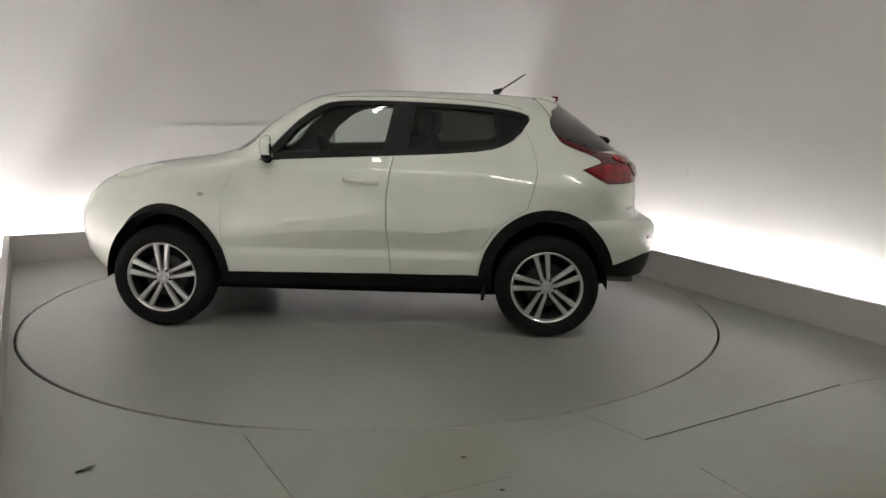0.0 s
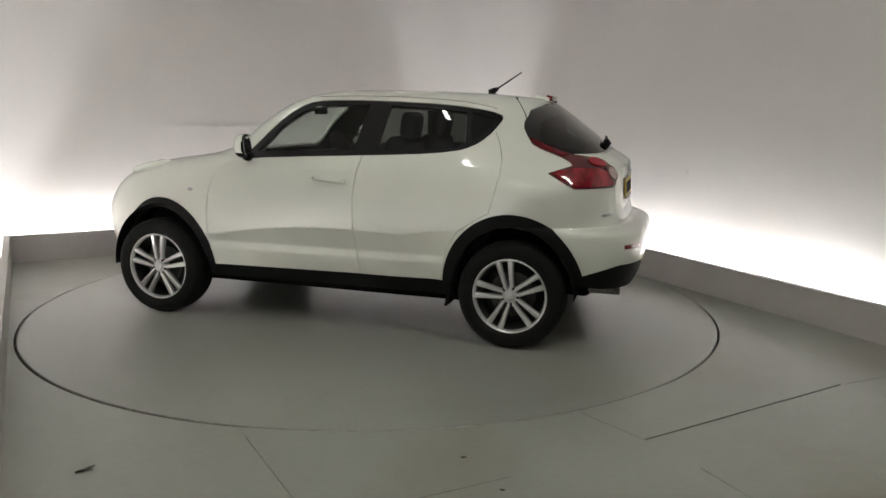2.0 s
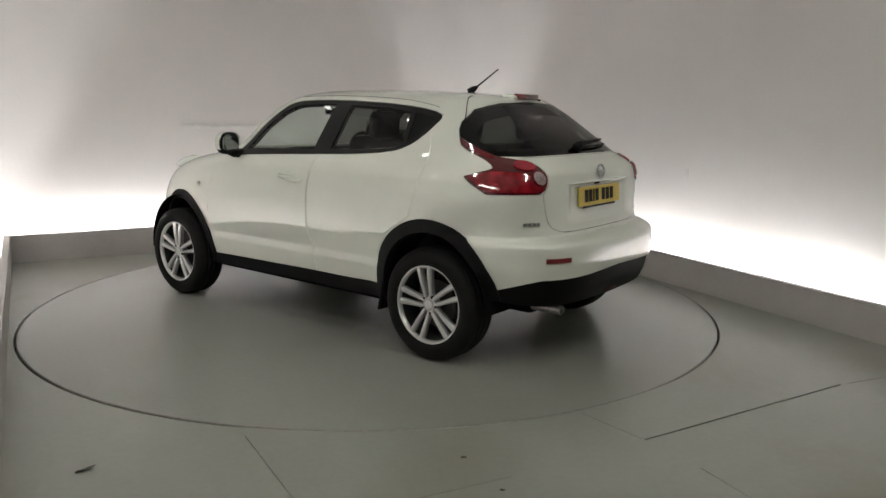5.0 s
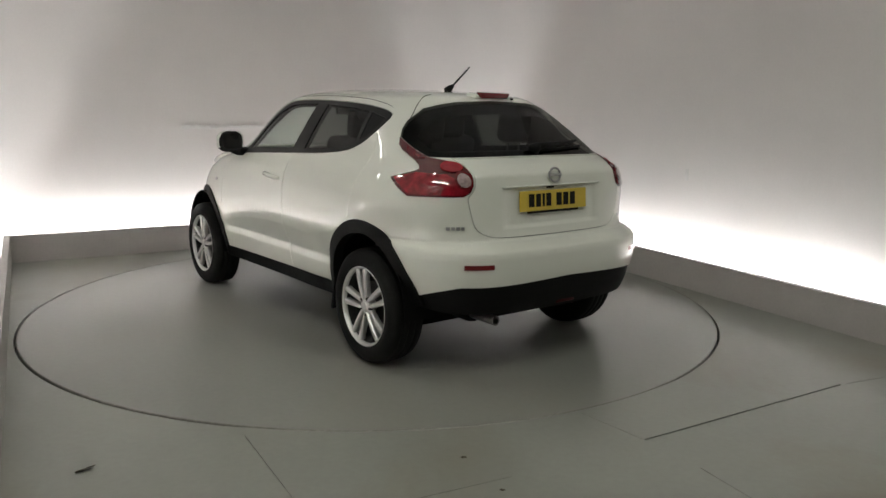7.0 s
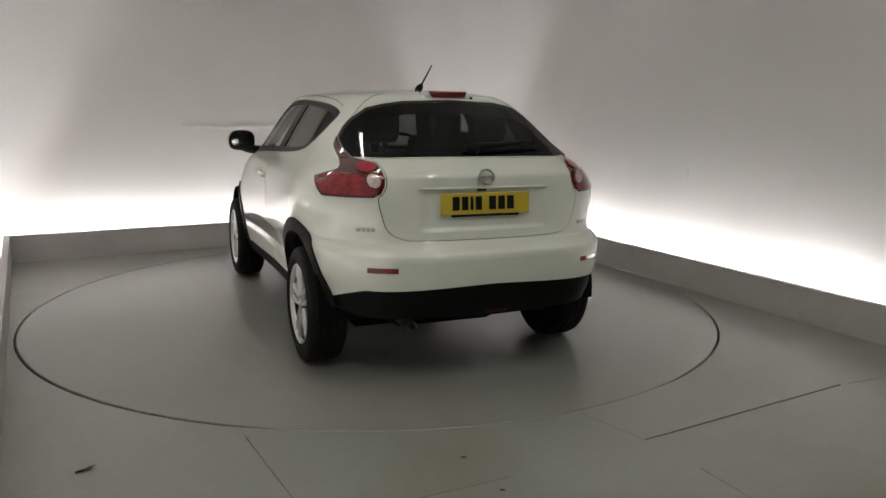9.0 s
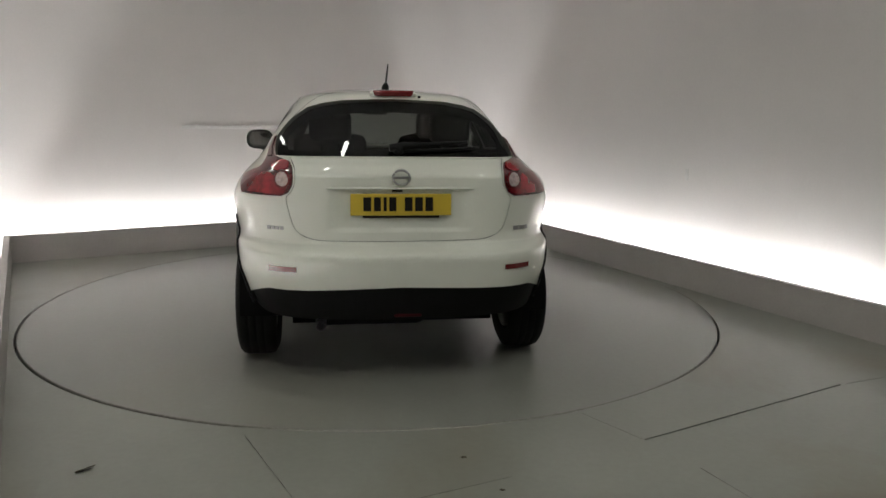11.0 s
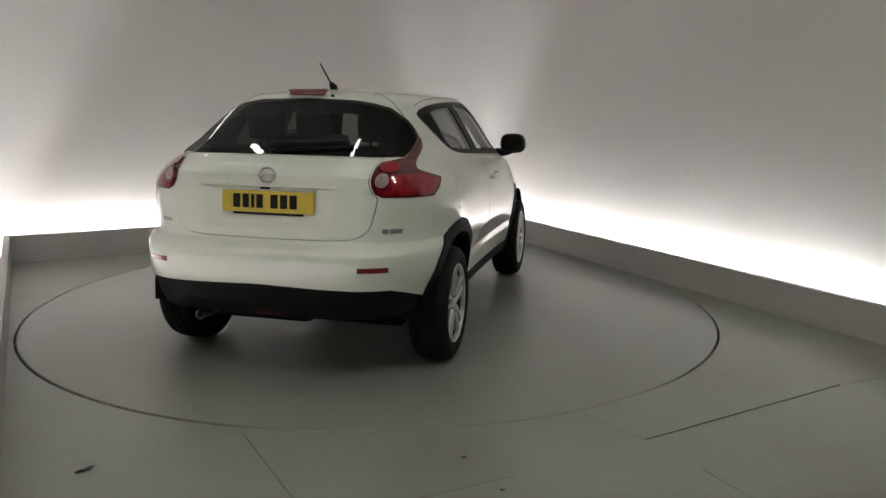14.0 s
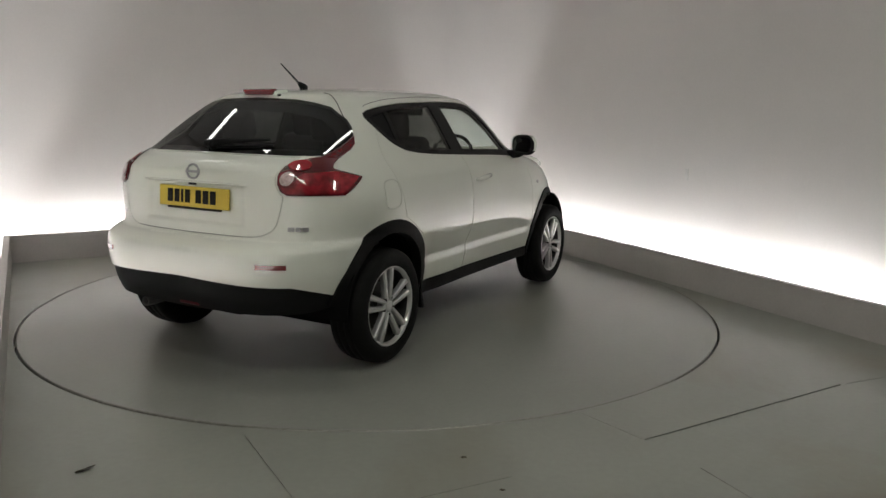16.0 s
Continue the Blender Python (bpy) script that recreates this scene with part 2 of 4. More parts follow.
def tube_light(a, b, z):
    """A fluorescent tube in its batten, lying in the trough from a to b."""
    base = tagged(new("fluorescent_light"), "white fluorescent tube light hidden behind the plinth", "light", "trough lights")
    mid, d = (a + b) / 2, (b - a)
    base.matrix_world = pose(mid.x, mid.y, z, 0, 0, math.degrees(math.atan2(d.y, d.x)))
    half = d.length / 2 - 0.03
    part("batten", box(bmesh.new(), (0, 0, 0.02), (2 * half, 0.06, 0.04)), PLINTH_PAINT, base, smooth=False)
    part("tube", tube(bmesh.new(), [(-half + 0.03, 0, 0.065), (half - 0.03, 0, 0.065)], 0.019, 12), TUBE_GLOW, base)


STRIP_END = (CUT[0], CUT[1], 2.6)
LAMP_D = 0.15
for side, near, far, count in ((BACK, (LEFT, 0.05), (RIGHT, 0.05), 3), (RIGHT, (BACK, 0.05), (STRIP_END, 0.0), 4), (LEFT, (BACK, 0.05), (CUT, 0.0), 5)):
    a, b = meet(side, LAMP_D, *near), meet(side, LAMP_D, *far)
    for i in range(count):
        tube_light(a.lerp(b, i / count), a.lerp(b, (i + 1) / count), 0.0)

# ---- floor with the round pit, its joints, and the turntable ----
TABLE_R = 2.466
# the pit is not quite round: the open gap by compass angle
GAP_DEG = (-180, -166, -140, -107, -103, -80, -68, -64, -55, -48, -26, -12, 0, 90, 150, 180)
GAP_M = (0.008, 0.013, 0.018, 0.016, 0.006, 0.006, 0.008, 0.0012, 0.0012, 0.009, 0.017, 0.009, 0.005, 0.005, 0.008, 0.008)
ring = []
for i in range(256):
    a = -math.pi + 2 * math.pi * i / 256
    r_ = TABLE_R + float(np.interp(math.degrees(a), GAP_DEG, GAP_M))
    ring.append((r_ * math.cos(a), r_ * math.sin(a)))


def groove(a, b, w):
    a, b = Vector(a), Vector(b)
    s = (b - a).normalized().orthogonal() * w / 2
    return [tuple(a + s), tuple(b + s), tuple(b - s), tuple(a - s)]


joints = [groove((-0.602, -2.49), (-0.18, -3.37), 0.0035), groove((1.192, -2.618), (2.52, -1.968), 0.011), groove((0.985, -2.30), (1.184, -2.612), 0.004),
          groove((0.10, -3.11), (0.53, -2.936), 0.004), groove((1.33, -2.90), (1.46, -3.26), 0.005), groove((2.56, -1.955), (2.85, -1.86), 0.003)]
edge = [tuple(c) for c in corners]
gridp = [(x * 0.5, y * 0.5) for x in range(-16, 18) for y in range(-20, 12)]
gridp = [q for q in gridp if inside(edge, *q) and math.hypot(*q) > TABLE_R + 0.2]
v, f = triangulate([edge, ring] + joints, gridp)
bm = bmesh.new()
vs = [bm.verts.new((q.x, q.y, 0)) for q in v]
for tri in f:
    cx, cy = sum(v[i].x for i in tri) / 3, sum(v[i].y for i in tri) / 3
    if inside(edge, cx, cy) and not inside(ring, cx, cy) and not any(inside(j, cx, cy) for j in joints):
        bm.faces.new([vs[i] for i in tri])
rim = [e for e in bm.edges if e.is_boundary]
down = bmesh.ops.extrude_edge_only(bm, edges=rim)["geom"]
bmesh.ops.translate(bm, vec=(0, 0, -0.08), verts=[g for g in down if isinstance(g, bmesh.types.BMVert)])
tagged(link_mesh("floor", bm, FLOOR_PAINT, False), "grey painted board floor with open joints and brown stains", "floor", kind="structure")
tagged(link_mesh("sub_floor", prism(bmesh.new(), edge, -0.2, -0.081), PIT, False), "dark base under the floor boards", "floor", kind="structure")

bm = bmesh.new()
lathe(bm, [(0.0001, 0.0), (0.8, 0.0), (1.6, 0.0), (TABLE_R - 0.004, 0.0), (TABLE_R, -0.004), (TABLE_R, -0.075)], 256, "Z")
bmesh.ops.recalc_face_normals(bm, faces=bm.faces)
turntable = tagged(link_mesh("turntable", bm, TABLE_PAINT, False), "round grey painted turntable set flush in the floor", "turntable")
bm = bmesh.new()
lathe(bm, [(TABLE_R - 0.010, 0.0005), (TABLE_R - 0.009, 0.0012), (TABLE_R - 0.003, 0.0012), (TABLE_R + 0.001, -0.003), (TABLE_R + 0.001, -0.02)], 256, "Z")
bmesh.ops.recalc_face_normals(bm, faces=bm.faces)
part("edge_ring", bm, RING_EDGE, turntable, "thin worn steel edge ring", False)

# ---- the car's skin: plan outlines stacked by height ----
def pchip(xs, ys):
    xs, ys = np.array(xs, float), np.array(ys, float)
    h, d = np.diff(xs), np.diff(ys) / np.diff(xs)
    m = np.zeros(len(xs))
    for i in range(1, len(xs) - 1):
        if d[i - 1] * d[i] > 0:
            w1, w2 = 2 * h[i] + h[i - 1], h[i] + 2 * h[i - 1]
            m[i] = (w1 + w2) / (w1 / d[i - 1] + w2 / d[i])
    m[0], m[-1] = d[0], d[-1]

    def at(x):
        i = int(np.clip(np.searchsorted(xs, x) - 1, 0, len(xs) - 2))
        t = (min(max(x, xs[0]), xs[-1]) - xs[i]) / h[i]
        return float((2 * t**3 - 3 * t**2 + 1) * ys[i] + (t**3 - 2 * t**2 + t) * h[i] * m[i] + (3 * t**2 - 2 * t**3) * ys[i + 1] + (t**3 - t**2) * h[i] * m[i + 1])
    return at


REAR_X = pchip([0.20, 0.35, 0.46, 0.60, 0.68, 0.715, 0.735, 0.752, 0.768, 0.90, 1.00, 1.10, 1.15, 1.19, 1.30, 1.40, 1.50, 1.53, 1.55, 1.57, 1.582, 1.588],
               [-1.86, -1.96, -2.01, -2.030, -2.028, -2.019, -1.994, -1.950, -1.901, -1.880, -1.875, -1.868, -1.825, -1.755, -1.618, -1.492, -1.36, -1.31, -1.18, -0.93, -0.62, -0.42])
NOSE_X = pchip([0.20, 0.27, 0.34, 0.46, 0.60, 0.67, 0.84, 0.94, 1.00, 1.05, 1.085, 1.11, 1.14, 1.36, 1.53, 1.565, 1.582, 1.588],
               [1.85, 1.935, 2.012, 2.085, 2.115, 2.110, 2.022, 1.895, 1.745, 1.565, 1.365, 1.17, 0.98, 0.65, 0.36, 0.22, 0.05, -0.08])
HALF_W = pchip([0.20, 0.30, 0.40, 0.60, 0.80, 0.95, 1.05, 1.11, 1.15, 1.30, 1.44, 1.50, 1.53, 1.555, 1.575, 1.588],
               [0.80, 0.835, 0.855, 0.872, 0.880, 0.875, 0.855, 0.825, 0.795, 0.712, 0.632, 0.588, 0.548, 0.46, 0.33, 0.18])
REAR_N = pchip([0.2, 0.65, 0.8, 1.0, 1.2, 1.4, 1.55, 1.588], [5.0, 5.0, 5.0, 5.4, 5.2, 4.6, 3.2, 2.4])
NOSE_N = pchip([0.2, 0.65, 0.9, 1.08, 1.14, 1.4, 1.55, 1.588], [3.2, 3.0, 3.0, 3.2, 4.0, 4.0, 3.0, 2.4])


def bell(x, c, s):
    return math.exp(-((x - c) / s) ** 2)


def ease(a, b, x):
    t = min(max((x - a) / (b - a), 0), 1)
    return t * t * (3 - 2 * t)


CREASE_Z = pchip([-1.0, -0.75, -0.52, -0.30, -0.12, 0.26, 0.58, 0.86, 1.0], [0.735, 0.705, 0.672, 0.680, 0.684, 0.668, 0.632, 0.585, 0.57])


def hinge(t, w):
    """Nought below the fold, t above it, rounded over w."""
    return 0.0 if t < -w else (t if t > w else (t + w) ** 2 / (4 * w))


def skin(p, z):
    """The point of the skin at turn p (-1..1: 0 tail, 0.5 left flank, 1 nose, negative right) and height z."""
    s, a = (1 if p >= 0 else -1), abs(p)
    psi = a * math.pi
    c, k = abs(math.cos(psi)), abs(math.sin(psi))
    n = REAR_N(z) if a < 0.5 else NOSE_N(z)
    r = (c**n + k**n) ** (-1 / n)
    reach = REAR_X(z) if a < 0.5 else NOSE_X(z)
    x, y = reach * r * c, HALF_W(z) * r * k
    flank = min(1.0, (r * k) ** 4)
    dy = 0.046 * bell(x, 1.265, 0.42) * bell(z, 0.66, 0.26) + 0.042 * bell(x, -1.28, 0.45) * bell(z, 0.70, 0.30)
    fade = ease(-0.98, -0.70, x) * ease(1.02, 0.72, x)
    if fade > 0 and z < 0.78:
        tuck = 0.33 * hinge(CREASE_Z(x) - z, 0.006) - 0.56 * hinge(0.545 - z, 0.010) + 0.31 * hinge(0.497 - z, 0.010)
        dy -= fade * tuck
    dy += 0.064 * bell(x, -1.50, 0.36) * bell(z, 0.985, 0.165)
    dy += 0.030 * ease(-1.40, -1.75, x) * ease(0.50, 0.62, z) * ease(1.16, 1.00, z)
    dy += 0.020 * ease(0.772, 0.742, z) * ease(-1.42, -1.66, x) * ease(0.40, 0.50, z)
    if a < 0.25 and 0.80 < z < 1.06:      # the plate's shallow recess
        x += 0.013 * ease(0.375, 0.330, y) * ease(0.815, 0.845, z) * ease(1.052, 1.030, z)
    return Vector((x, s * (y + dy * flank), z))


def skin_normal(p, z):
    e, h = 0.002, 0.003
    d1 = skin(min(p + e, 1), z) - skin(max(p - e, -1), z)
    lo, hi = max(z - h, 0.2), min(z + h, 1.588)
    d2 = skin(p, hi) - skin(p, lo)
    n = d1.cross(d2)
    if n.length < 1e-12:
        return Vector((0, 0, 1))
    n.normalize()
    q = skin(p, z)
    out = Vector((q.x * 0.4, q.y, (z - 0.75) * 0.8))
    return n if n.dot(out) > 0 else -n


def find(kind, value, z):
    """The turn p at which the left half has x = value (side), or y = value (rear r, nose f)."""
    if kind == "s":
        lo, hi = 0.0, 1.0
        fun = lambda p: skin(p, z).x
    elif kind == "r":
        if value < 0:
            return -find("r", -value, z)
        lo, hi = 0.0, 0.5
        fun = lambda p: skin(p, z).y
    else:
        if value < 0:
            return -find("f", -value, z)
        lo, hi = 1.0, 0.5
        fun = lambda p: skin(p, z).y
    for _ in range(40):
        mid = (lo + hi) / 2
        lo, hi = (mid, hi) if fun(mid) < value else (lo, mid)
    return (lo + hi) / 2


U = 2.6     # scale of the turn against metres


def outline(nodes, step=0.03):
    """A loop in (U * p, z) through nodes (kind, value, z); kind p gives the turn itself."""
    out = []
    n = len(nodes)
    for i in range(n):
        k0, v0, z0 = nodes[i]
        k1, v1, z1 = nodes[(i + 1) % n]
        if k0 == k1 and k0 != "p":
            m = max(1, int(math.hypot(v1 - v0, z1 - z0) / step))
            for j in range(m):
                t = j / m
                zz = z0 + (z1 - z0) * t
                out.append((U * find(k0, v0 + (v1 - v0) * t, zz), zz))
        else:
            p0 = v0 if k0 == "p" else find(k0, v0, z0)
            p1 = v1 if k1 == "p" else find(k1, v1, z1)
            m = max(1, int(math.hypot(U * (p1 - p0), z1 - z0) / step))
            for j in range(m):
                t = j / m
                out.append((U * (p0 + (p1 - p0) * t), z0 + (z1 - z0) * t))
    return out


def mirrored(loop):
    return [(-u, z) for u, z in loop][::-1]


def curve(nodes, closed=True, per=6):
    """Rounded course through (kind, value, z) nodes of one kind."""
    out, n = [], len(nodes)
    for i in range(n if closed else n - 1):
        q = [nodes[(i + k) % n] if closed else nodes[min(max(i + k, 0), n - 1)] for k in (-1, 0, 1, 2)]
        for j in range(per):
            t = j / per
            w = (-0.5 * t + t * t - 0.5 * t**3, 1 - 2.5 * t * t + 1.5 * t**3, 0.5 * t + 2 * t * t - 1.5 * t**3, -0.5 * t * t + 0.5 * t**3)
            out.append((nodes[i][0], sum(a * b[1] for a, b in zip(w, q)), sum(a * b[2] for a, b in zip(w, q))))
    if not closed:
        out.append(nodes[-1])
    return out


def shrink(loop, d):
    """The loop moved inwards by d."""
    area = sum(a[0] * b[1] - b[0] * a[1] for a, b in zip(loop, loop[1:] + loop[:1]))
    s = 1 if area > 0 else -1
    out, n = [], len(loop)
    for i in range(n):
        a, b, c = Vector(loop[i - 1]), Vector(loop[i]), Vector(loop[(i + 1) % n])
        d1, d2 = (b - a), (c - b)
        if d1.length < 1e-7 or d2.length < 1e-7:
            continue
        d1.normalize()
        d2.normalize()
        n1, n2 = Vector((-d1.y, d1.x)), Vector((-d2.y, d2.x))
        m = n1 + n2
        if m.length < 0.2:
            m = n1
        m.normalize()
        out.append(tuple(b + m * (s * d / max(0.45, m.dot(n1)))))
    return out


Z_LEVELS = [0.22 + 0.03 * i for i in range(int((1.50 - 0.22) / 0.03) + 1)] + [0.70, 0.735, 0.755, 0.775, 0.99, 1.055, 1.075, 1.095, 1.11, 1.125, 1.15, 1.17, 1.50, 1.52, 1.535, 1.55, 1.56, 1.57, 1.577, 1.583]
Z_LEVELS += [0.40 + 0.0125 * i for i in range(28)] + [0.48 + 0.00625 * i for i in range(38)] + [0.815, 0.825, 0.835, 0.845, 1.03, 1.0375, 1.045, 1.0525]
Z_LEVELS = sorted({round(z, 4) for z in Z_LEVELS})
GRID = [(U * (-1 + i / 75), z) for i in range(151) for z in Z_LEVELS]


def near_edge(loops, u, z, d):
    for loop in loops:
        for q in loop:
            if abs(q[0] - u) < d and abs(q[1] - z) < d:
                return True
    return False


def panel(name, outer, holes, mat, parent, label="", offset=0.0, flange=0.015, cap=False, bent=None):
    """A sheet of the skin inside outer and outside holes, with edges turned in by flange."""
    u0, u1 = min(q[0] for q in outer), max(q[0] for q in outer)
    z0, z1 = min(q[1] for q in outer), max(q[1] for q in outer)
    box_holes = [(min(q[0] for q in h), max(q[0] for q in h), min(q[1] for q in h), max(q[1] for q in h), h) for h in holes]

    def kept(u, z):
        if not inside(outer, u, z):
            return False
        return not any(a < u < b and c < z < d and inside(h, u, z) for a, b, c, d, h in box_holes)
    extra = [q for q in GRID if u0 < q[0] < u1 and z0 < q[1] < z1 and kept(*q) and not near_edge([outer] + holes, *q, 0.008)]
    v, f = triangulate([outer] + holes, extra)
    bm = bmesh.new()
    vs, tips = [], {}
    for q in v:
        p, z = min(max(q.x / U, -1), 1), q.y
        n = skin_normal(p, z)
        vs.append(bm.verts.new(skin(p, z) + n * offset))
        tips[vs[-1]] = n
    for tri in f:
        cx, cy = sum(v[i].x for i in tri) / 3, sum(v[i].y for i in tri) / 3
        if kept(cx, cy):
            try:
                fc = bm.faces.new([vs[i] for i in tri])
            except ValueError:
                continue
            fc.normal_update()
            if fc.normal.dot(tips[vs[tri[0]]] + tips[vs[tri[1]]] + tips[vs[tri[2]]]) < 0:
                fc.normal_flip()
    if cap:
        top = [q for q in vs if q.co.z > z1 - 1e-4 and q.link_faces]
        top.sort(key=lambda q: math.atan2(q.co.y, q.co.x + 0.25))
        if len(top) > 2:
            bm.faces.new(top).normal_update()
    bmesh.ops.delete(bm, geom=[q for q in bm.verts if not q.link_faces], context="VERTS")
    if flange:
        for e in [e for e in bm.edges if e.is_boundary]:
            a, b = e.verts
            na, nb = tips[a], tips[b]
            q = [bm.verts.new(w) for w in (a.co, b.co, b.co - nb * flange, a.co - na * flange)]
            side_n = bm.faces.new(q)
            side_n.normal_update()
            for w in q:
                tips[w] = side_n.normal.copy()
    ups = [bent(w.co) if bent else tips[w] for w in bm.verts]
    ob = part(name, bm, mat, parent, label)
    ob.data.normals_split_custom_set_from_vertices(ups)
    return ob


# ---- outlines on the skin (left side; mirrored for the right) ----
WINDOW_BAND = outline(curve([("s", 0.62, 1.115), ("s", 0.555, 1.20), ("s", 0.40, 1.365), ("s", 0.255, 1.468), ("s", 0.12, 1.503), ("s", -0.15, 1.509), ("s", -0.45, 1.502), ("s", -0.74, 1.488), ("s", -0.98, 1.462), ("s", -1.125, 1.425), ("s", -1.115, 1.365), ("s", -1.03, 1.268), ("s", -0.90, 1.207), ("s", -0.63, 1.176), ("s", -0.26, 1.157), ("s", 0.15, 1.138), ("s", 0.45, 1.122)], per=2))
FRONT_PANE = outline([("s", 0.515, 1.165), ("s", 0.385, 1.325), ("s", 0.25, 1.425), ("s", 0.14, 1.468), ("s", 0.05, 1.478), ("s", -0.24, 1.482), ("s", -0.185, 1.19)])
REAR_PANE = outline([("s", -0.34, 1.195), ("s", -0.38, 1.478), ("s", -0.70, 1.462), ("s", -0.90, 1.442), ("s", -0.925, 1.255), ("s", -0.86, 1.222), ("s", -0.62, 1.203)])
QUARTER_PANE = outline([("s", -0.955, 1.27), ("s", -0.935, 1.438), ("s", -1.085, 1.405), ("s", -1.075, 1.365), ("s", -1.01, 1.29)])
FUEL_FLAP = outline(curve([("s", -1.335, 0.915), ("s", -1.200, 0.918), ("s", -1.195, 1.05), ("s", -1.33, 1.045)], per=4))
BELT = [("s", 0.62, 1.112), ("s", 0.45, 1.118), ("s", 0.15, 1.134), ("s", -0.26, 1.153)]
BELT_REAR = [("s", -0.26, 1.153), ("s", -0.63, 1.172), ("s", -0.90, 1.203), ("s", -1.03, 1.262), ("s", -1.10, 1.335)]
FRONT_DOOR = outline(BELT + [("s", -0.245, 1.08), ("s", -0.222, 0.90), ("s", -0.222, 0.68), ("s", -0.245, 0.385), ("s", 0.835, 0.372), ("s", 0.865, 0.53), ("s", 0.870, 0.70), ("s", 0.850, 0.91), ("s", 0.785, 1.045), ("s", 0.70, 1.095)])
REAR_DOOR = outline(BELT_REAR + [("s", -1.145, 1.25), ("s", -1.175, 1.16), ("s", -1.182, 1.07), ("s", -1.155, 0.94), ("s", -1.125, 0.84), ("s", -1.05, 0.80), ("s", -0.93, 0.715), ("s", -0.845, 0.58), ("s", -0.815, 0.39), ("s", -0.245, 0.385), ("s", -0.222, 0.68), ("s", -0.222, 0.90), ("s", -0.245, 1.08)])


def arch(xc, rx, rz, foot_front, foot_rear):
    """The arch's course from its front foot over the top to its rear foot."""
    zc = 0.355
    pts = []
    a0, a1 = math.asin(max(-1, min(1, (foot_front - zc) / rz))), math.pi - math.asin(max(-1, min(1, (foot_rear - zc) / rz)))
    for i in range(33):
        a = a0 + (a1 - a0) * i / 32
        pts.append(("s", xc + rx * math.cos(a), zc + rz * math.sin(a)))
    return pts


REAR_OUT, REAR_IN = arch(-1.262, 0.44, 0.485, 0.36, 0.42), arch(-1.262, 0.368, 0.408, 0.29, 0.40)
NOSE_OUT, NOSE_IN = arch(1.250, 0.415, 0.465, 0.33, 0.36), arch(1.250, 0.360, 0.400, 0.30, 0.29)
REAR_FLARE, NOSE_FLARE = outline(REAR_OUT + REAR_IN[::-1]), outline(NOSE_OUT + NOSE_IN[::-1])
REAR_HOLE = outline(REAR_OUT + [("s", -1.66, 0.21), ("s", -0.84, 0.21)])
NOSE_HOLE = outline(NOSE_OUT + [("s", 0.86, 0.21), ("s", 1.60, 0.21)])
TAIL_LAMP = outline([("s", -1.300, 1.300), ("s", -1.335, 1.255), ("s", -1.390, 1.226), ("s", -1.525, 1.177), ("s", -1.572, 1.155), ("s", -1.592, 1.137), ("s", -1.580, 1.128), ("s", -1.462, 1.090), ("s", -1.622, 1.002), ("r", 0.612, 1.003), ("r", 0.575, 1.022), ("r", 0.556, 1.06), ("r", 0.552, 1.10), ("r", 0.556, 1.145), ("r", 0.570, 1.172), ("s", -1.575, 1.196), ("s", -1.43, 1.246)], 0.015)
LAMP_LOWER = shrink(outline([("s", -1.478, 1.090), ("s", -1.60, 1.122), ("r", 0.66, 1.115), ("r", 0.60, 1.075), ("r", 0.572, 1.05), ("r", 0.590, 1.016), ("r", 0.630, 1.008), ("s", -1.628, 1.008)], 0.015), 0.004)
LAMP_ARM = shrink(outline([("s", -1.310, 1.292), ("s", -1.345, 1.257), ("s", -1.395, 1.230), ("s", -1.525, 1.183), ("s", -1.575, 1.188), ("s", -1.43, 1.240)], 0.015), 0.003)
LAMP_DOME = outline(curve([("r", 0.600, 1.130), ("r", 0.574, 1.146), ("r", 0.580, 1.168), ("r", 0.618, 1.172), ("r", 0.652, 1.158), ("r", 0.664, 1.136), ("r", 0.640, 1.124)], per=3), 0.05)
round_lens = outline([("r", 0.602 + 0.031 * math.cos(a), 1.083 + 0.032 * math.sin(a)) for a in [2 * math.pi * k / 18 for k in range(18)]], 0.05)
grow_ring = outline([("r", 0.602 + 0.041 * math.cos(a), 1.083 + 0.042 * math.sin(a)) for a in [2 * math.pi * k / 22 for k in range(22)]], 0.05)
REAR_GLASS_HALF = [("r", 0.0, 1.203), ("r", 0.35, 1.202), ("r", 0.55, 1.199), ("s", -1.600, 1.1985), ("s", -1.572, 1.1985), ("s", -1.43, 1.2470), ("s", -1.300, 1.3010), ("s", -1.272, 1.345), ("s", -1.263, 1.390), ("r", 0.485, 1.459), ("r", 0.40, 1.482), ("r", 0.29, 1.499), ("r", 0.0, 1.510)]


def both(half):
    """A closed loop from a half course that runs from the centre line to the centre line."""
    left = outline(half)
    k = max(i for i, q in enumerate(left) if abs(q[1] - half[-1][2]) < 1e-6 and abs(q[0]) < 1e-6) if any(abs(q[1] - half[-1][2]) < 1e-6 and abs(q[0]) < 1e-6 for q in left) else len(left) - 1
    left = left[:k + 1]
    return left + [(-u, z) for u, z in left[::-1] if abs(u) > 1e-6]


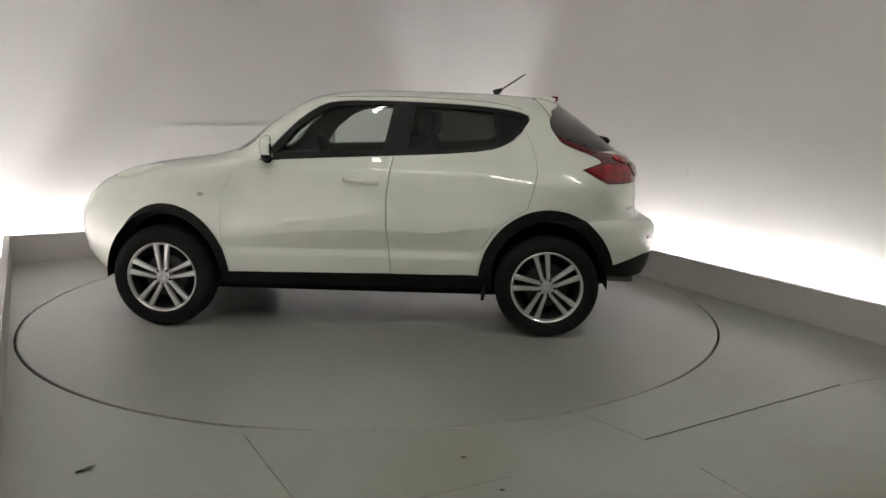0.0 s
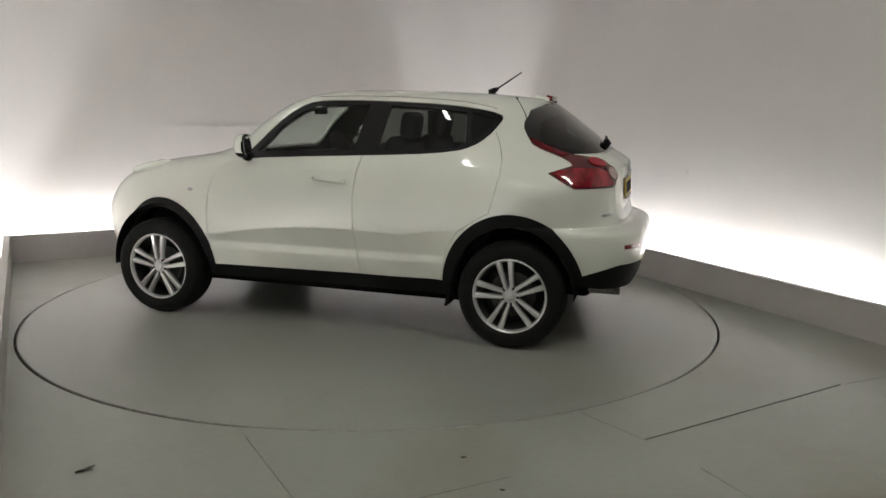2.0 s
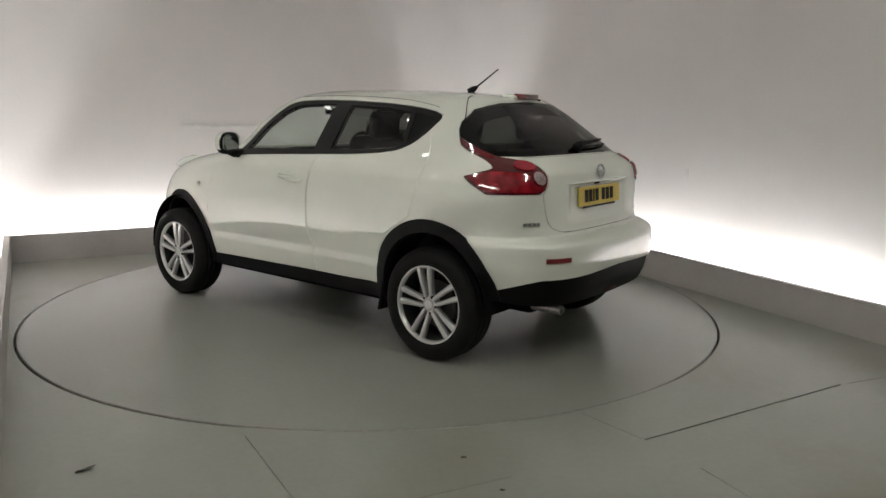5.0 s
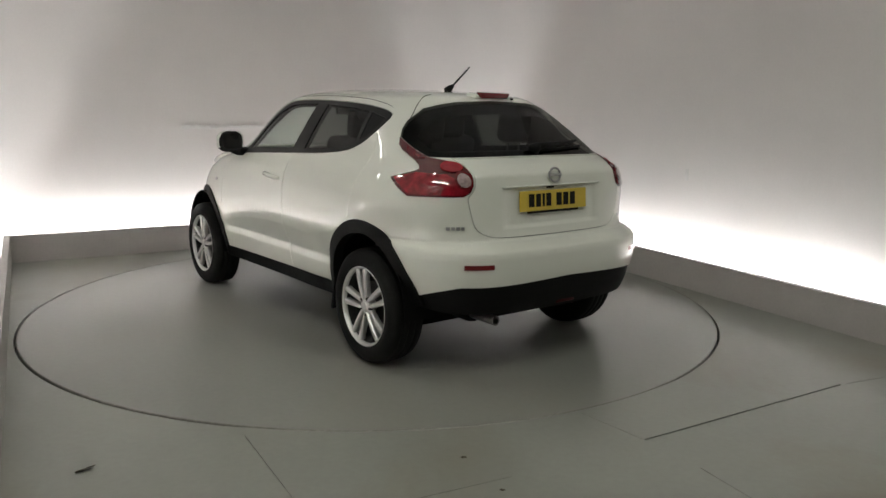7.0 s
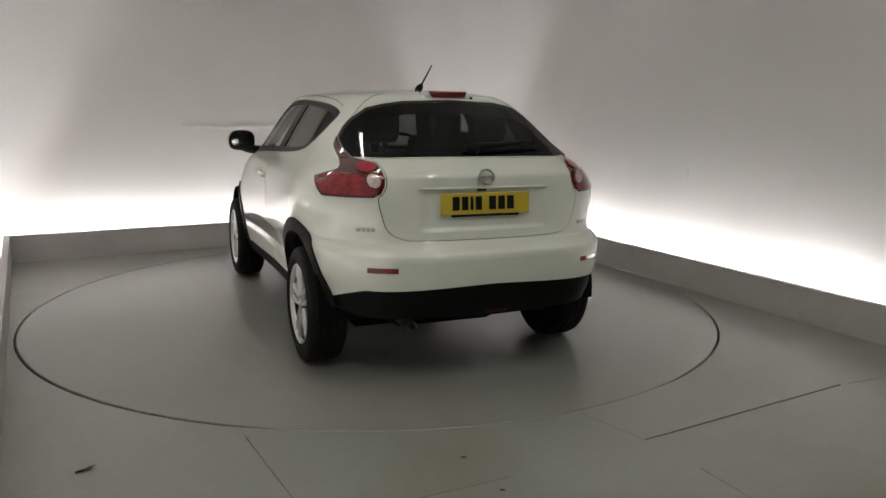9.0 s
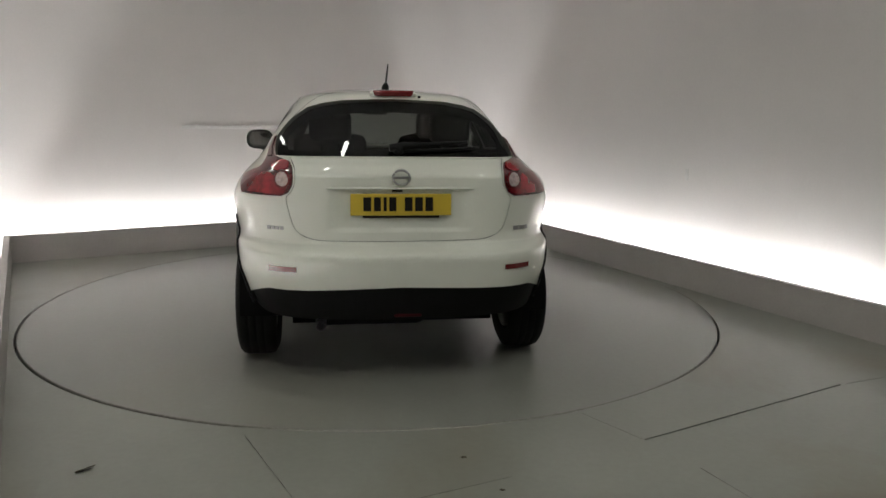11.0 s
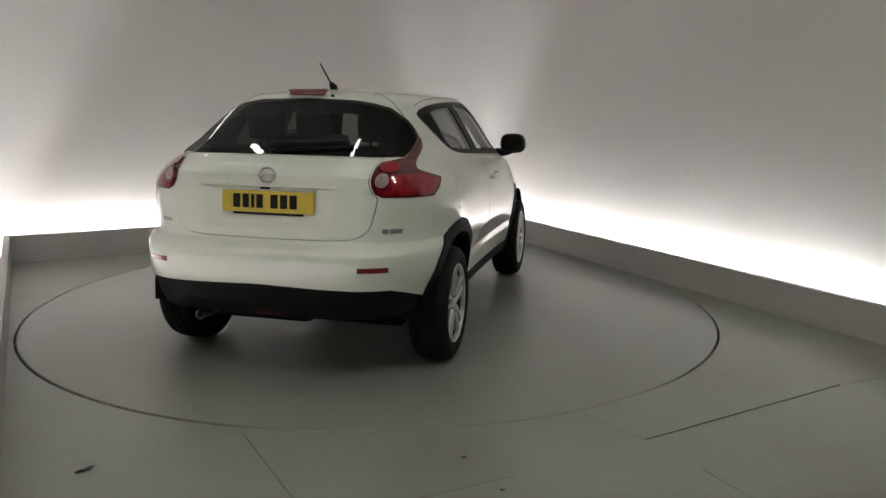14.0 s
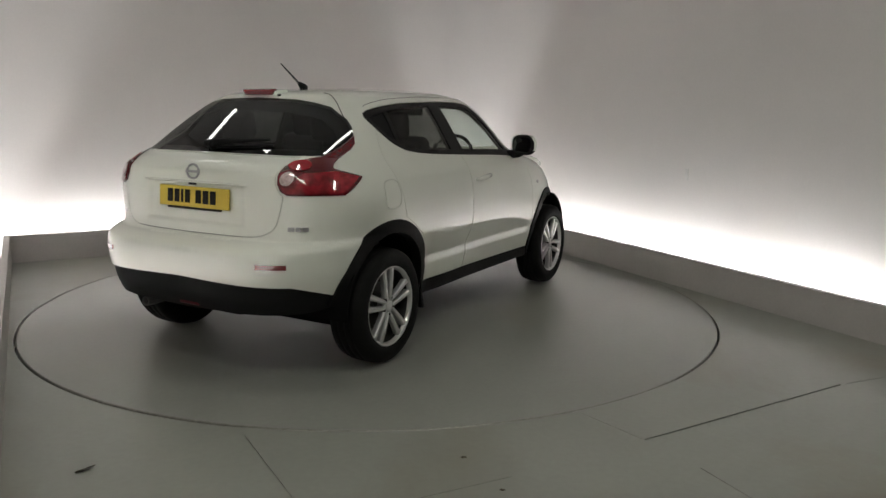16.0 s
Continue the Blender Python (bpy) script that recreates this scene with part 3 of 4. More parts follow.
REAR_GLASS = both(REAR_GLASS_HALF)
TAILGATE = both(curve([("r", 0.0, 0.772), ("r", 0.36, 0.776), ("r", 0.48, 0.79), ("r", 0.545, 0.83), ("r", 0.572, 0.90), ("r", 0.592, 0.992), ("r", 0.570, 1.02), ("r", 0.550, 1.06), ("r", 0.546, 1.10), ("r", 0.550, 1.145), ("r", 0.565, 1.176)], False, 3) + [("r", 0.578, 1.195), ("r", 0.35, 1.198), ("r", 0.0, 1.199)])
SCREEN = outline([("f", 0.64, 1.165), ("f", 0.55, 1.34), ("f", 0.47, 1.48), ("f", 0.30, 1.515), ("p", 1.0, 1.525), ("p", 1.0, 1.15), ("f", 0.30, 1.153)])

car = new("car")
tagged(car, "white compact crossover with black arches and silver alloys", "car")

flip = mirrored
bottom = outline([("p", 0.0, 0.556), ("s", -1.90, 0.540), ("s", -1.685, 0.475), ("s", -0.82, 0.382), ("s", 0.84, 0.370), ("s", 1.66, 0.36), ("s", 1.85, 0.31), ("p", 0.93, 0.30), ("p", 1.0, 0.30)])
bottom = bottom[:max(i for i, q in enumerate(bottom) if abs(q[1] - 0.30) < 1e-6 and q[0] > U * 0.999) + 1]
top_z = 1.585
skin_loop = [(-u, z) for u, z in bottom[::-1]] + bottom[1:]
skin_loop = skin_loop + [(U, z) for z in np.arange(0.36, top_z, 0.04)] + [(U * (1 - i / 40), top_z) for i in range(81)] + [(-U, z) for z in np.arange(top_z - 0.03, 0.33, -0.04)]
side_holes = [WINDOW_BAND, FRONT_DOOR, REAR_DOOR, REAR_HOLE, NOSE_HOLE, TAIL_LAMP, SCREEN]
holes = side_holes + [flip(h) for h in side_holes] + [REAR_GLASS, TAILGATE, flip(FUEL_FLAP)]
panel("body", skin_loop, holes, WHITE_PAINT, car, "glossy white painted body shell", cap=True, flange=0.02)
for m in (lambda h: h, flip):
    panel("front_door", shrink(m(FRONT_DOOR), 0.0011), [], WHITE_PAINT, car)
    panel("rear_door", shrink(m(REAR_DOOR), 0.0011), [], WHITE_PAINT, car)
    panel("window_surround", shrink(m(WINDOW_BAND), 0.003), [m(FRONT_PANE), m(REAR_PANE), m(QUARTER_PANE)], GLOSS_BLACK, car, "gloss black window surround", offset=-0.003)
    panel("front_side_window", shrink(m(FRONT_PANE), 0.001), [], SIDE_GLASS, car, "clear side glass", offset=-0.008, flange=0)
    panel("rear_side_window", shrink(m(REAR_PANE), 0.001), [], TINT_GLASS, car, "tinted side glass", offset=-0.008, flange=0)
    panel("quarter_panel_trim", shrink(m(QUARTER_PANE), 0.001), [], BLACK_TRIM, car, "black trim panel with hidden handle", offset=-0.008)
    panel("rear_arch_flare", m(REAR_FLARE), [], BLACK_TRIM, car, "black plastic wheel arch flare", offset=0.010, flange=0.06)
    panel("front_arch_flare", m(NOSE_FLARE), [], BLACK_TRIM, car, "black plastic wheel arch flare", offset=0.010, flange=0.06)
    lamp = panel("tail_lamp", shrink(m(TAIL_LAMP), 0.0015), [], LAMP_BODY, car, "dark red boomerang-shaped tail lamp", offset=0.006, flange=0.02)
    panel("lamp_lens", m(LAMP_LOWER), [], RED_LENS, lamp, "clear red lower lens", offset=0.011, flange=0.006)
    panel("lamp_arm_lens", m(LAMP_ARM), [], DEEP_RED, lamp, "dark red arm lens", offset=0.010, flange=0.005)
    panel("brake_dome", m(LAMP_DOME), [], BRIGHT_RED, lamp, "bright red brake lens", offset=0.013, flange=0.004)
    panel("lens_ring", m(grow_ring), [m(round_lens)], DEEP_RED, lamp, "dark red ring round the reversing lens", offset=0.017, flange=0.010)
    panel("reversing_lens", m(round_lens), [], PALE_LENS, lamp, "pale round reversing lens", offset=0.019, flange=0.012)
    panel("windscreen", shrink(m(SCREEN), 0.0005), [], SIDE_GLASS, car, "clear windscreen glass", offset=-0.004, flange=0)
panel("rear_window", shrink(REAR_GLASS, 0.0015), [], TINT_GLASS, car, "dark tinted tailgate glass", offset=0.0, flange=0, bent=lambda q: Vector((-1.0, 0.3 * q.y + 1.5 * q.y**3, 1.27 + 0.8 * (q.z - 1.35))).normalized())
panel("tailgate", shrink(TAILGATE, 0.003), [], WHITE_PAINT, car, "white tailgate with a recessed plate")
panel("fuel_flap", shrink(flip(FUEL_FLAP), 0.0018), [], WHITE_PAINT, car, "white fuel filler flap")
# black lower trim: sills, rear valance, front lip
sill = outline([("s", 0.87, 0.376), ("s", -0.86, 0.390), ("s", -0.86, 0.295), ("s", 0.87, 0.290)])
for m in (lambda h: h, flip):
    panel("sill", m(sill), [], BLACK_TRIM, car, "black plastic sill trim", offset=0.004, flange=0.08)
valance = both([("p", 0.0, 0.36), ("r", 0.55, 0.375), ("s", -1.80, 0.38), ("s", -1.655, 0.40), ("s", -1.675, 0.48), ("s", -1.90, 0.546), ("p", 0.0, 0.562)])
panel("rear_valance", valance, [], BLACK_TRIM, car, "black plastic rear valance", offset=-0.012, flange=0.10)
lip = outline([("s", 1.655, 0.365), ("s", 1.85, 0.315), ("p", 0.93, 0.305), ("p", 1.0, 0.305), ("p", 1.0, 0.22), ("p", 0.93, 0.22), ("s", 1.66, 0.28)])
for m in (lambda h: h, flip):
    panel("front_lip", m(lip), [], BLACK_TRIM, car, "black plastic lip", offset=-0.012, flange=0.08)

# dark lining behind the seams
lining = [(-u, max(z - 0.02, 0.23)) for u, z in bottom[::-1]] + [(u, max(z - 0.02, 0.23)) for u, z in bottom[1:]]
lining = lining + [(U, z) for z in np.arange(0.36, 1.57, 0.08)] + [(U * (1 - i / 20), 1.57) for i in range(41)] + [(-U, z) for z in np.arange(1.54, 0.36, -0.08)]
open_holes = [FRONT_PANE, REAR_PANE, SCREEN, REAR_HOLE, NOSE_HOLE]
panel("lining", lining, open_holes + [flip(h) for h in open_holes] + [shrink(REAR_GLASS, 0.05)], DARK_INNER, car, "dark inner lining", offset=-0.035, flange=0)


# ---- wheels ----
def wheel_meshes():
    """Tyre, rim, brake disc and hub cap, axle along Y, outer face at +Y."""
    b1 = bmesh.new()
    lathe(b1, [(0.222, 0.085), (0.232, 0.103), (0.258, 0.112), (0.285, 0.112), (0.310, 0.104), (0.326, 0.090), (0.333, 0.068), (0.335, 0.05), (0.330, 0.046), (0.330, 0.040), (0.3355, 0.036), (0.3355, 0.006), (0.330, 0.003), (0.330, -0.003), (0.3355, -0.006), (0.3355, -0.036), (0.330, -0.04), (0.330, -0.046), (0.335, -0.05), (0.326, -0.09), (0.285, -0.112), (0.222, -0.085)], 64)
    bmesh.ops.recalc_face_normals(b1, faces=b1.faces)
    b2 = bmesh.new()
    lathe(b2, [(0.230, 0.098), (0.233, 0.103), (0.229, 0.105), (0.222, 0.100), (0.216, 0.088), (0.213, 0.076)], 64)
    b6 = bmesh.new()
    lathe(b6, [(0.2135, 0.080), (0.208, 0.05), (0.203, 0.02), (0.200, -0.08)], 48)
    for k in range(5):
        for off in (-1, 1):
            base = 2 * math.pi * k / 5 + math.pi / 2
            a_in, a_out = base + off * 0.46, base + off * 0.178
            prof = []
            p_in, p_out = (Vector((r * math.cos(a), 0, r * math.sin(a))) for r, a in ((0.040, a_in), (0.219, a_out)))
            s = (p_out - p_in).normalized().cross(Vector((0, 1, 0)))
            for t in np.linspace(0, 1, 7):
                half = 0.0125 + 0.0065 * t**2
                h = 0.090 + 0.004 * math.sin(math.pi * t) + 0.005 * t
                c = p_in.lerp(p_out, t)
                prof.append([b2.verts.new(c + s * w + Vector((0, hh, 0))) for w, hh in ((-half, h - 0.034), (-half, h - 0.010), (-half * 0.55, h), (half * 0.55, h), (half, h - 0.010), (half, h - 0.034))])
            for p0, p1 in zip(prof, prof[1:]):
                for i in range(5):
                    b2.faces.new((p0[i], p0[i + 1], p1[i + 1], p1[i]))
            b2.faces.new(prof[0])
            b2.faces.new(prof[-1][::-1])
    lathe(b2, [(0.0001, 0.096), (0.022, 0.096), (0.030, 0.092), (0.034, 0.086), (0.046, 0.084), (0.051, 0.074), (0.051, 0.04)], 32)
    bmesh.ops.recalc_face_normals(b2, faces=b2.faces)
    b3 = bmesh.new()
    lathe(b3, [(0.0001, 0.02), (0.14, 0.02), (0.145, 0.015), (0.145, 0.0), (0.0001, 0.0)], 48)
    bmesh.ops.recalc_face_normals(b3, faces=b3.faces)
    b4 = bmesh.new()
    made = bmesh.ops.create_cone(b4, cap_ends=True, segments=8, radius1=0.0105, radius2=0.009, depth=0.022)["verts"]
    bmesh.ops.transform(b4, matrix=Matrix.Rotation(-math.pi / 2, 4, "X"), verts=made)
    b5 = bmesh.new()
    lathe(b5, [(0.0001, -0.06), (0.205, -0.06), (0.21, -0.09), (0.0001, -0.1)], 32)
    bmesh.ops.recalc_face_normals(b5, faces=b5.faces)
    out = []
    for name, b, mat in (("tyre", b1, RUBBER), ("rim", b2, ALLOY), ("brake_disc", b3, DISC), ("wheel_bolt", b4, DARK_ALLOY), ("hub", b5, DARK_ALLOY), ("barrel", b6, BARREL)):
        me = bpy.data.meshes.new(name)
        b.to_mesh(me)
        b.free()
        me.materials.append(mat)
        for q in me.polygons:
            q.use_smooth = name in ("tyre", "hub", "barrel")
        out.append((name, me))
    return out


WHEEL = wheel_meshes()
for x, y, spin in ((1.265, 0.792, 0), (-1.265, 0.784, 11), (1.265, -0.792, 40), (-1.265, -0.784, 3)):
    w = None
    m = pose(x, y, 0.336, 0, spin, 0) if y > 0 else pose(x, y, 0.336, 0, spin, 180)
    for name, me in WHEEL:
        if w is None:
            w = tagged(new("wheel", me), "black tyre on a silver ten-spoke alloy")
            w.parent = car
            w.matrix_local = m
        else:
            spots = [(0, 0, 0)]
            if name == "wheel_bolt":
                spots = [(0.050 * math.cos(a), 0.080, 0.050 * math.sin(a)) for a in [2 * math.pi * (k + 0.5) / 5 + math.pi / 2 for k in range(5)]]
            for spot in spots:
                o = new(name, me)
                o.parent = w
                o.location = spot

# underbody and wheel wells
bm = bmesh.new()
box(bm, (0.12, 0, 0.34), (3.06, 1.18, 0.26))
box(bm, (0.01, 0, 0.40), (1.70, 1.56, 0.20))
box(bm, (-1.72, 0, 0.48), (0.24, 1.1, 0.20))
box(bm, (1.68, 0, 0.45), (0.2, 1.0, 0.25))
part("underbody", bm, DARK_INNER, car, "dark underbody", smooth=False)

# ---- small parts on the skin ----
def strip(nodes, width):
    """A thin closed band along a course of (kind, value, z) nodes."""
    line = []
    for a, b in zip(nodes, nodes[1:]):
        m = max(1, int(math.hypot(b[1] - a[1], b[2] - a[2]) / 0.03))
        line += [(a[0], a[1] + (b[1] - a[1]) * j / m, a[2] + (b[2] - a[2]) * j / m) for j in range(m)]
    line = [(U * find(*q[:2], q[2]), q[2]) for q in line + [nodes[-1]]]
    one, two = [], []
    for i, q in enumerate(line):
        d = Vector(line[min(i + 1, len(line) - 1)]) - Vector(line[max(i - 1, 0)])
        n = Vector((-d.y, d.x)).normalized() * width / 2
        one.append((q[0] + n.x, q[1] + n.y))
        two.append((q[0] - n.x, q[1] - n.y))
    return one + two[::-1]


ROOF_SEAM = strip(curve([("s", 0.16, 1.527), ("s", -0.10, 1.535), ("s", -0.37, 1.533), ("s", -0.60, 1.524), ("s", -0.84, 1.508), ("s", -1.03, 1.478), ("s", -1.08, 1.462)], False, 3), 0.0028)
HATCH_SEAM = strip(curve([("s", -1.16, 1.540), ("s", -1.20, 1.505), ("s", -1.25, 1.445), ("s", -1.275, 1.40)], False, 3), 0.0035)
CLAM_SEAM = strip(curve([("s", 0.87, 1.125), ("s", 1.05, 1.095), ("s", 1.22, 1.055)], False, 3), 0.003)
for m in (lambda h: h, flip):
    for seam in (ROOF_SEAM, HATCH_SEAM, CLAM_SEAM):
        panel("panel_seam", m(seam), [], DARK_INNER, car, "dark panel joint", offset=0.0008, flange=0)
    panel("rear_reflector", m(outline([("r", 0.535, 0.637), ("r", 0.675, 0.637), ("r", 0.675, 0.663), ("r", 0.535, 0.663)])), [], DARK_RED, car, "dark red bumper reflector", offset=0.005, flange=0.012)
# badges: plain bars
for u0, u1 in ((0.690, 0.672), (0.667, 0.650), (0.645, 0.627), (0.622, 0.606)):
    panel("badge_bar", outline([("r", u0, 0.828), ("r", u1, 0.828), ("r", u1, 0.846), ("r", u0, 0.846)]), [], SILVER_MARK, car, "small silver badge bar", offset=0.004, flange=0.005)
for u0, u1 in ((0.612, 0.642), (0.648, 0.672), (0.676, 0.702)):
    panel("badge_bar", flip(outline([("r", u0, 0.818), ("r", u1, 0.818), ("r", u1, 0.840), ("r", u0, 0.840)])), [], SILVER_MARK, car, "small silver badge bar", offset=0.004, flange=0.005)
# tailgate: plate, its bars, handle strip and emblem
plate = part("number_plate", box(bmesh.new(), (-1.878, 0, 0.963), (0.008, 0.525, 0.113), pose(0, 0, 0, 0, 4, 0), 0.003), YELLOW, car, "yellow rear number plate with black bars", smooth=False)
spot = 0.196
for wide in (0.040, 0.036, 0.016, 0.036, 0.0, 0.040, 0.040, 0.040):
    if wide:
        part("plate_bar", box(bmesh.new(), (-1.8835, spot - wide / 2, 0.966), (0.003, wide, 0.072), pose(0, 0, 0, 0, 4, 0)), PLATE_BLACK, plate, smooth=False)
        spot -= wide + 0.014
    else:
        spot -= 0.030
part("plate_strip", box(bmesh.new(), (-1.879, 0, 0.900), (0.012, 0.40, 0.012), None, 0.002), PLATE_BLACK, car, "black strip under the plate", smooth=False)
bm = bmesh.new()
tube(bm, [(skin(find("r", y, 1.046), 1.046).x - 0.004, y, 1.046) for y in np.linspace(-0.385, 0.385, 21)], [0.003] + [0.0055] * 19 + [0.003], 8)
part("tailgate_strip", bm, WHITE_PAINT, car, "white tailgate garnish strip")
bm = bmesh.new()
c = Vector((-1.878, 0.0, 1.103))
tube(bm, [c + Vector((0.10 * 0.042 * math.sin(a), 0.043 * math.cos(a), 0.038 * math.sin(a))) for a in [2 * math.pi * k / 24 for k in range(25)]], 0.0065, 8)
box(bm, c + Vector((-0.004, 0, 0)), (0.008, 0.098, 0.014), None, 0.002)
part("emblem", bm, SILVER_MARK, car, "plain chrome ring emblem with a bar")
part("boot_button", box(bmesh.new(), (skin(0, 1.034).x - 0.004, 0.02, 1.034), (0.012, 0.055, 0.011), None, 0.003), BLACK_TRIM, car, "small black boot release under the strip")
# high brake lamp on the roof edge
bm = box(bmesh.new(), (0, 0, 0), (0.045, 0.246, 0.036), None, 0.010)
for v_ in bm.verts:
    v_.co.y *= 0.92 + 3.4 * v_.co.z
bmesh.ops.transform(bm, matrix=Matrix.Translation((-1.332, 0, 1.541)) @ pose(0, 0, 0, 0, -8, 0), verts=bm.verts)
part("brake_lamp", bm, DARK_RED, car, "red high-level brake lamp")
part("brake_lamp_housing", box(bmesh.new(), (-1.285, 0, 1.537), (0.10, 0.27, 0.030), pose(0, 0, 0, 0, -9, 0), 0.010), WHITE_PAINT, car)
part("washer_jet", box(bmesh.new(), (-1.335, -0.150, 1.522), (0.02, 0.016, 0.014), None, 0.004), BLACK_TRIM, car)
# wiper
wiper = part("rear_wiper", tube(bmesh.new(), [skin(find("r", y, z), z) + skin_normal(find("r", y, z), z) * 0.028 for y, z in ((0.05, 1.225), (-0.02, 1.232), (-0.15, 1.244), (-0.28, 1.252), (-0.37, 1.258))], [0.020, 0.024, 0.013, 0.010, 0.006], 10), BLACK_TRIM, car, "black rear wiper arm")
part("wiper_blade", tube(bmesh.new(), [skin(find("r", y, z), z) + skin_normal(find("r", y, z), z) * 0.010 for y, z in ((0.00, 1.222), (-0.15, 1.228), (-0.28, 1.233), (-0.40, 1.240))], 0.009, 8), BLACK_TRIM, wiper)
part("wiper_pivot", tube(bmesh.new(), [skin(0, 1.226), skin(0, 1.226) + skin_normal(0, 1.226) * 0.045], [0.03, 0.022], 14), BLACK_TRIM, wiper)
# aerial
bm = bmesh.new()
tube(bm, [(-0.895, 0.015, 1.575), (-0.925, 0.015, 1.590), (-0.955, 0.015, 1.606)], [0.024, 0.021, 0.010], 12)
aerial = part("aerial", bm, BLACK_TRIM, car, "short black roof aerial")
part("mast", tube(bmesh.new(), [(-0.945, 0.015, 1.600), (-1.03, 0.015, 1.656), (-1.120, 0.015, 1.715)], [0.006, 0.0055, 0.004], 8), BLACK_TRIM, aerial)
# exhaust
bm = bmesh.new()
rings = lathe(bm, [(0.02, -1.70), (0.023, -1.88), (0.026, -1.89), (0.028, -1.885), (0.028, -1.72), (0.026, -1.60)], 20)
bmesh.ops.transform(bm, matrix=Matrix.Translation((0, 0.42, 0.322)) @ Matrix.Rotation(math.radians(-90), 4, "Z") @ Matrix.Diagonal((1, 1, 1, 1)), verts=bm.verts)
part("exhaust_pipe", bm, EXHAUST, car, "steel exhaust tail pipe")
part("fog_lamp", box(bmesh.new(), (-1.950, -0.03, 0.408), (0.05, 0.15, 0.05), None, 0.012), FOG_RED, car, "dark red fog lamp low in the bumper")
part("silencer", box(bmesh.new(), (-1.60, 0.15, 0.335), (0.22, 0.62, 0.14), None, 0.05), DARK_INNER, car, "dark silencer")
for s_ in (1, -1):
    side = (lambda h: h) if s_ > 0 else flip
    # door handle
    h0 = [Vector((x, s_ * (skin(find("s", x, z), z).y + d), z)) for x, z, d in ((0.055, 1.006, -0.004), (0.03, 1.005, 0.016), (-0.06, 0.998, 0.024), (-0.14, 0.990, 0.017), (-0.17, 0.986, -0.004))]
    bm = tube(bmesh.new(), h0, [0.011, 0.015, 0.016, 0.015, 0.011], 12)
    part("door_handle", bm, WHITE_PAINT, car, "white pull door handle")
    # side repeater
    rep_ = outline([("s", 1.0 + 0.020 * math.cos(a), 0.890 + 0.012 * math.sin(a)) for a in [2 * math.pi * k / 14 for k in range(14)]], 0.05)
    panel("side_repeater", side(rep_), [], SILVER_MARK, car, "small dark side repeater", offset=0.006, flange=0.008)
    # mud flap
    part("mud_flap", box(bmesh.new(), (-0.865, s_ * 0.775, 0.295), (0.02, 0.17, 0.13), pose(0, 0, 0, 0, -14, 0), 0.006), BLACK_TRIM, car, "black rubber mud flap", smooth=False)
    # raised lamp on the front wing: a painted fairing with a clear lens on its crest
    bm = bmesh.new()
    bmesh.ops.create_uvsphere(bm, u_segments=32, v_segments=16, radius=1)
    bmesh.ops.transform(bm, matrix=Matrix.Translation((1.50, s_ * 0.60, 1.015)) @ pose(0, 0, 0, 0, 13, s_ * -7) @ Matrix.Diagonal((0.19, 0.055, 0.034, 1)), verts=bm.verts)
    fairing = part("wing_lamp", bm, WHITE_PAINT, car, "white raised lamp fairing on the front wing")
    bm = bmesh.new()
    bmesh.ops.create_uvsphere(bm, u_segments=24, v_segments=14, radius=1)
    bmesh.ops.transform(bm, matrix=Matrix.Translation((1.415, s_ * 0.612, 1.046)) @ pose(0, 0, 0, 0, 16, s_ * -7) @ Matrix.Diagonal((0.060, 0.034, 0.020, 1)), verts=bm.verts)
    part("lens", bm, CLEAR_LENS, fairing, "clear bright lens")
    # wheel well
    for xw in (1.265, -1.265):
        bm = bmesh.new()
        ringz = []
        for k in range(25):
            a = math.pi * (-0.02 + 1.04 * k / 24)
            ringz.append([bm.verts.new((xw + 0.385 * math.cos(a), s_ * yy, 0.35 + 0.425 * math.sin(a))) for yy in (0.86, 0.56)])
        for a, b in zip(ringz, ringz[1:]):
            bm.faces.new((a[0], a[1], b[1], b[0]))
        bm.faces.new([r[1] for r in ringz])
        part("wheel_well", bm, DARK_INNER, car, "dark wheel well liner")
    # door mirror
    bm = bmesh.new()
    bmesh.ops.create_uvsphere(bm, u_segments=32, v_segments=20, radius=1)
    for v_ in bm.verts:
        for ax in range(3):
            v_.co[ax] = math.copysign(abs(v_.co[ax]) ** 0.72, v_.co[ax])
        v_.co = Vector((v_.co.x * (0.050 if v_.co.x > 0 else 0.022), v_.co.y * 0.104, v_.co.z * 0.076))
    bmesh.ops.transform(bm, matrix=Matrix.Translation((0.525, s_ * 0.918, 1.200)) @ pose(0, 0, 0, 0, 0, s_ * 14), verts=bm.verts)
    mirror = part("door_mirror", bm, BLACK_TRIM, car, "black door mirror with a white cap")
    bm = bmesh.new()
    bmesh.ops.create_uvsphere(bm, u_segments=56, v_segments=32, radius=1)
    for v_ in bm.verts:
        for ax in range(3):
            v_.co[ax] = math.copysign(abs(v_.co[ax]) ** 0.72, v_.co[ax])
        v_.co = Vector((v_.co.x * 0.054, v_.co.y * 0.107, v_.co.z * 0.079))
    bmesh.ops.delete(bm, geom=[v_ for v_ in bm.verts if v_.co.x < -0.018 or v_.co.z < -0.045], context="VERTS")
    bmesh.ops.transform(bm, matrix=Matrix.Translation((0.525, s_ * 0.918, 1.200)) @ pose(0, 0, 0, 0, 0, s_ * 14), verts=bm.verts)
    part("mirror_cap", bm, WHITE_PAINT, mirror, "white mirror cap")
    bm = bmesh.new()
    rim_ = [bm.verts.new((-0.024, 0.086 * math.copysign(abs(math.cos(a)) ** 0.6, math.cos(a)), 0.060 * math.copysign(abs(math.sin(a)) ** 0.6, math.sin(a)))) for a in [2 * math.pi * k / 28 for k in range(28)]]
    fc = bm.faces.new(rim_)
    fc.normal_update()
    if fc.normal.x > 0:
        fc.normal_flip()
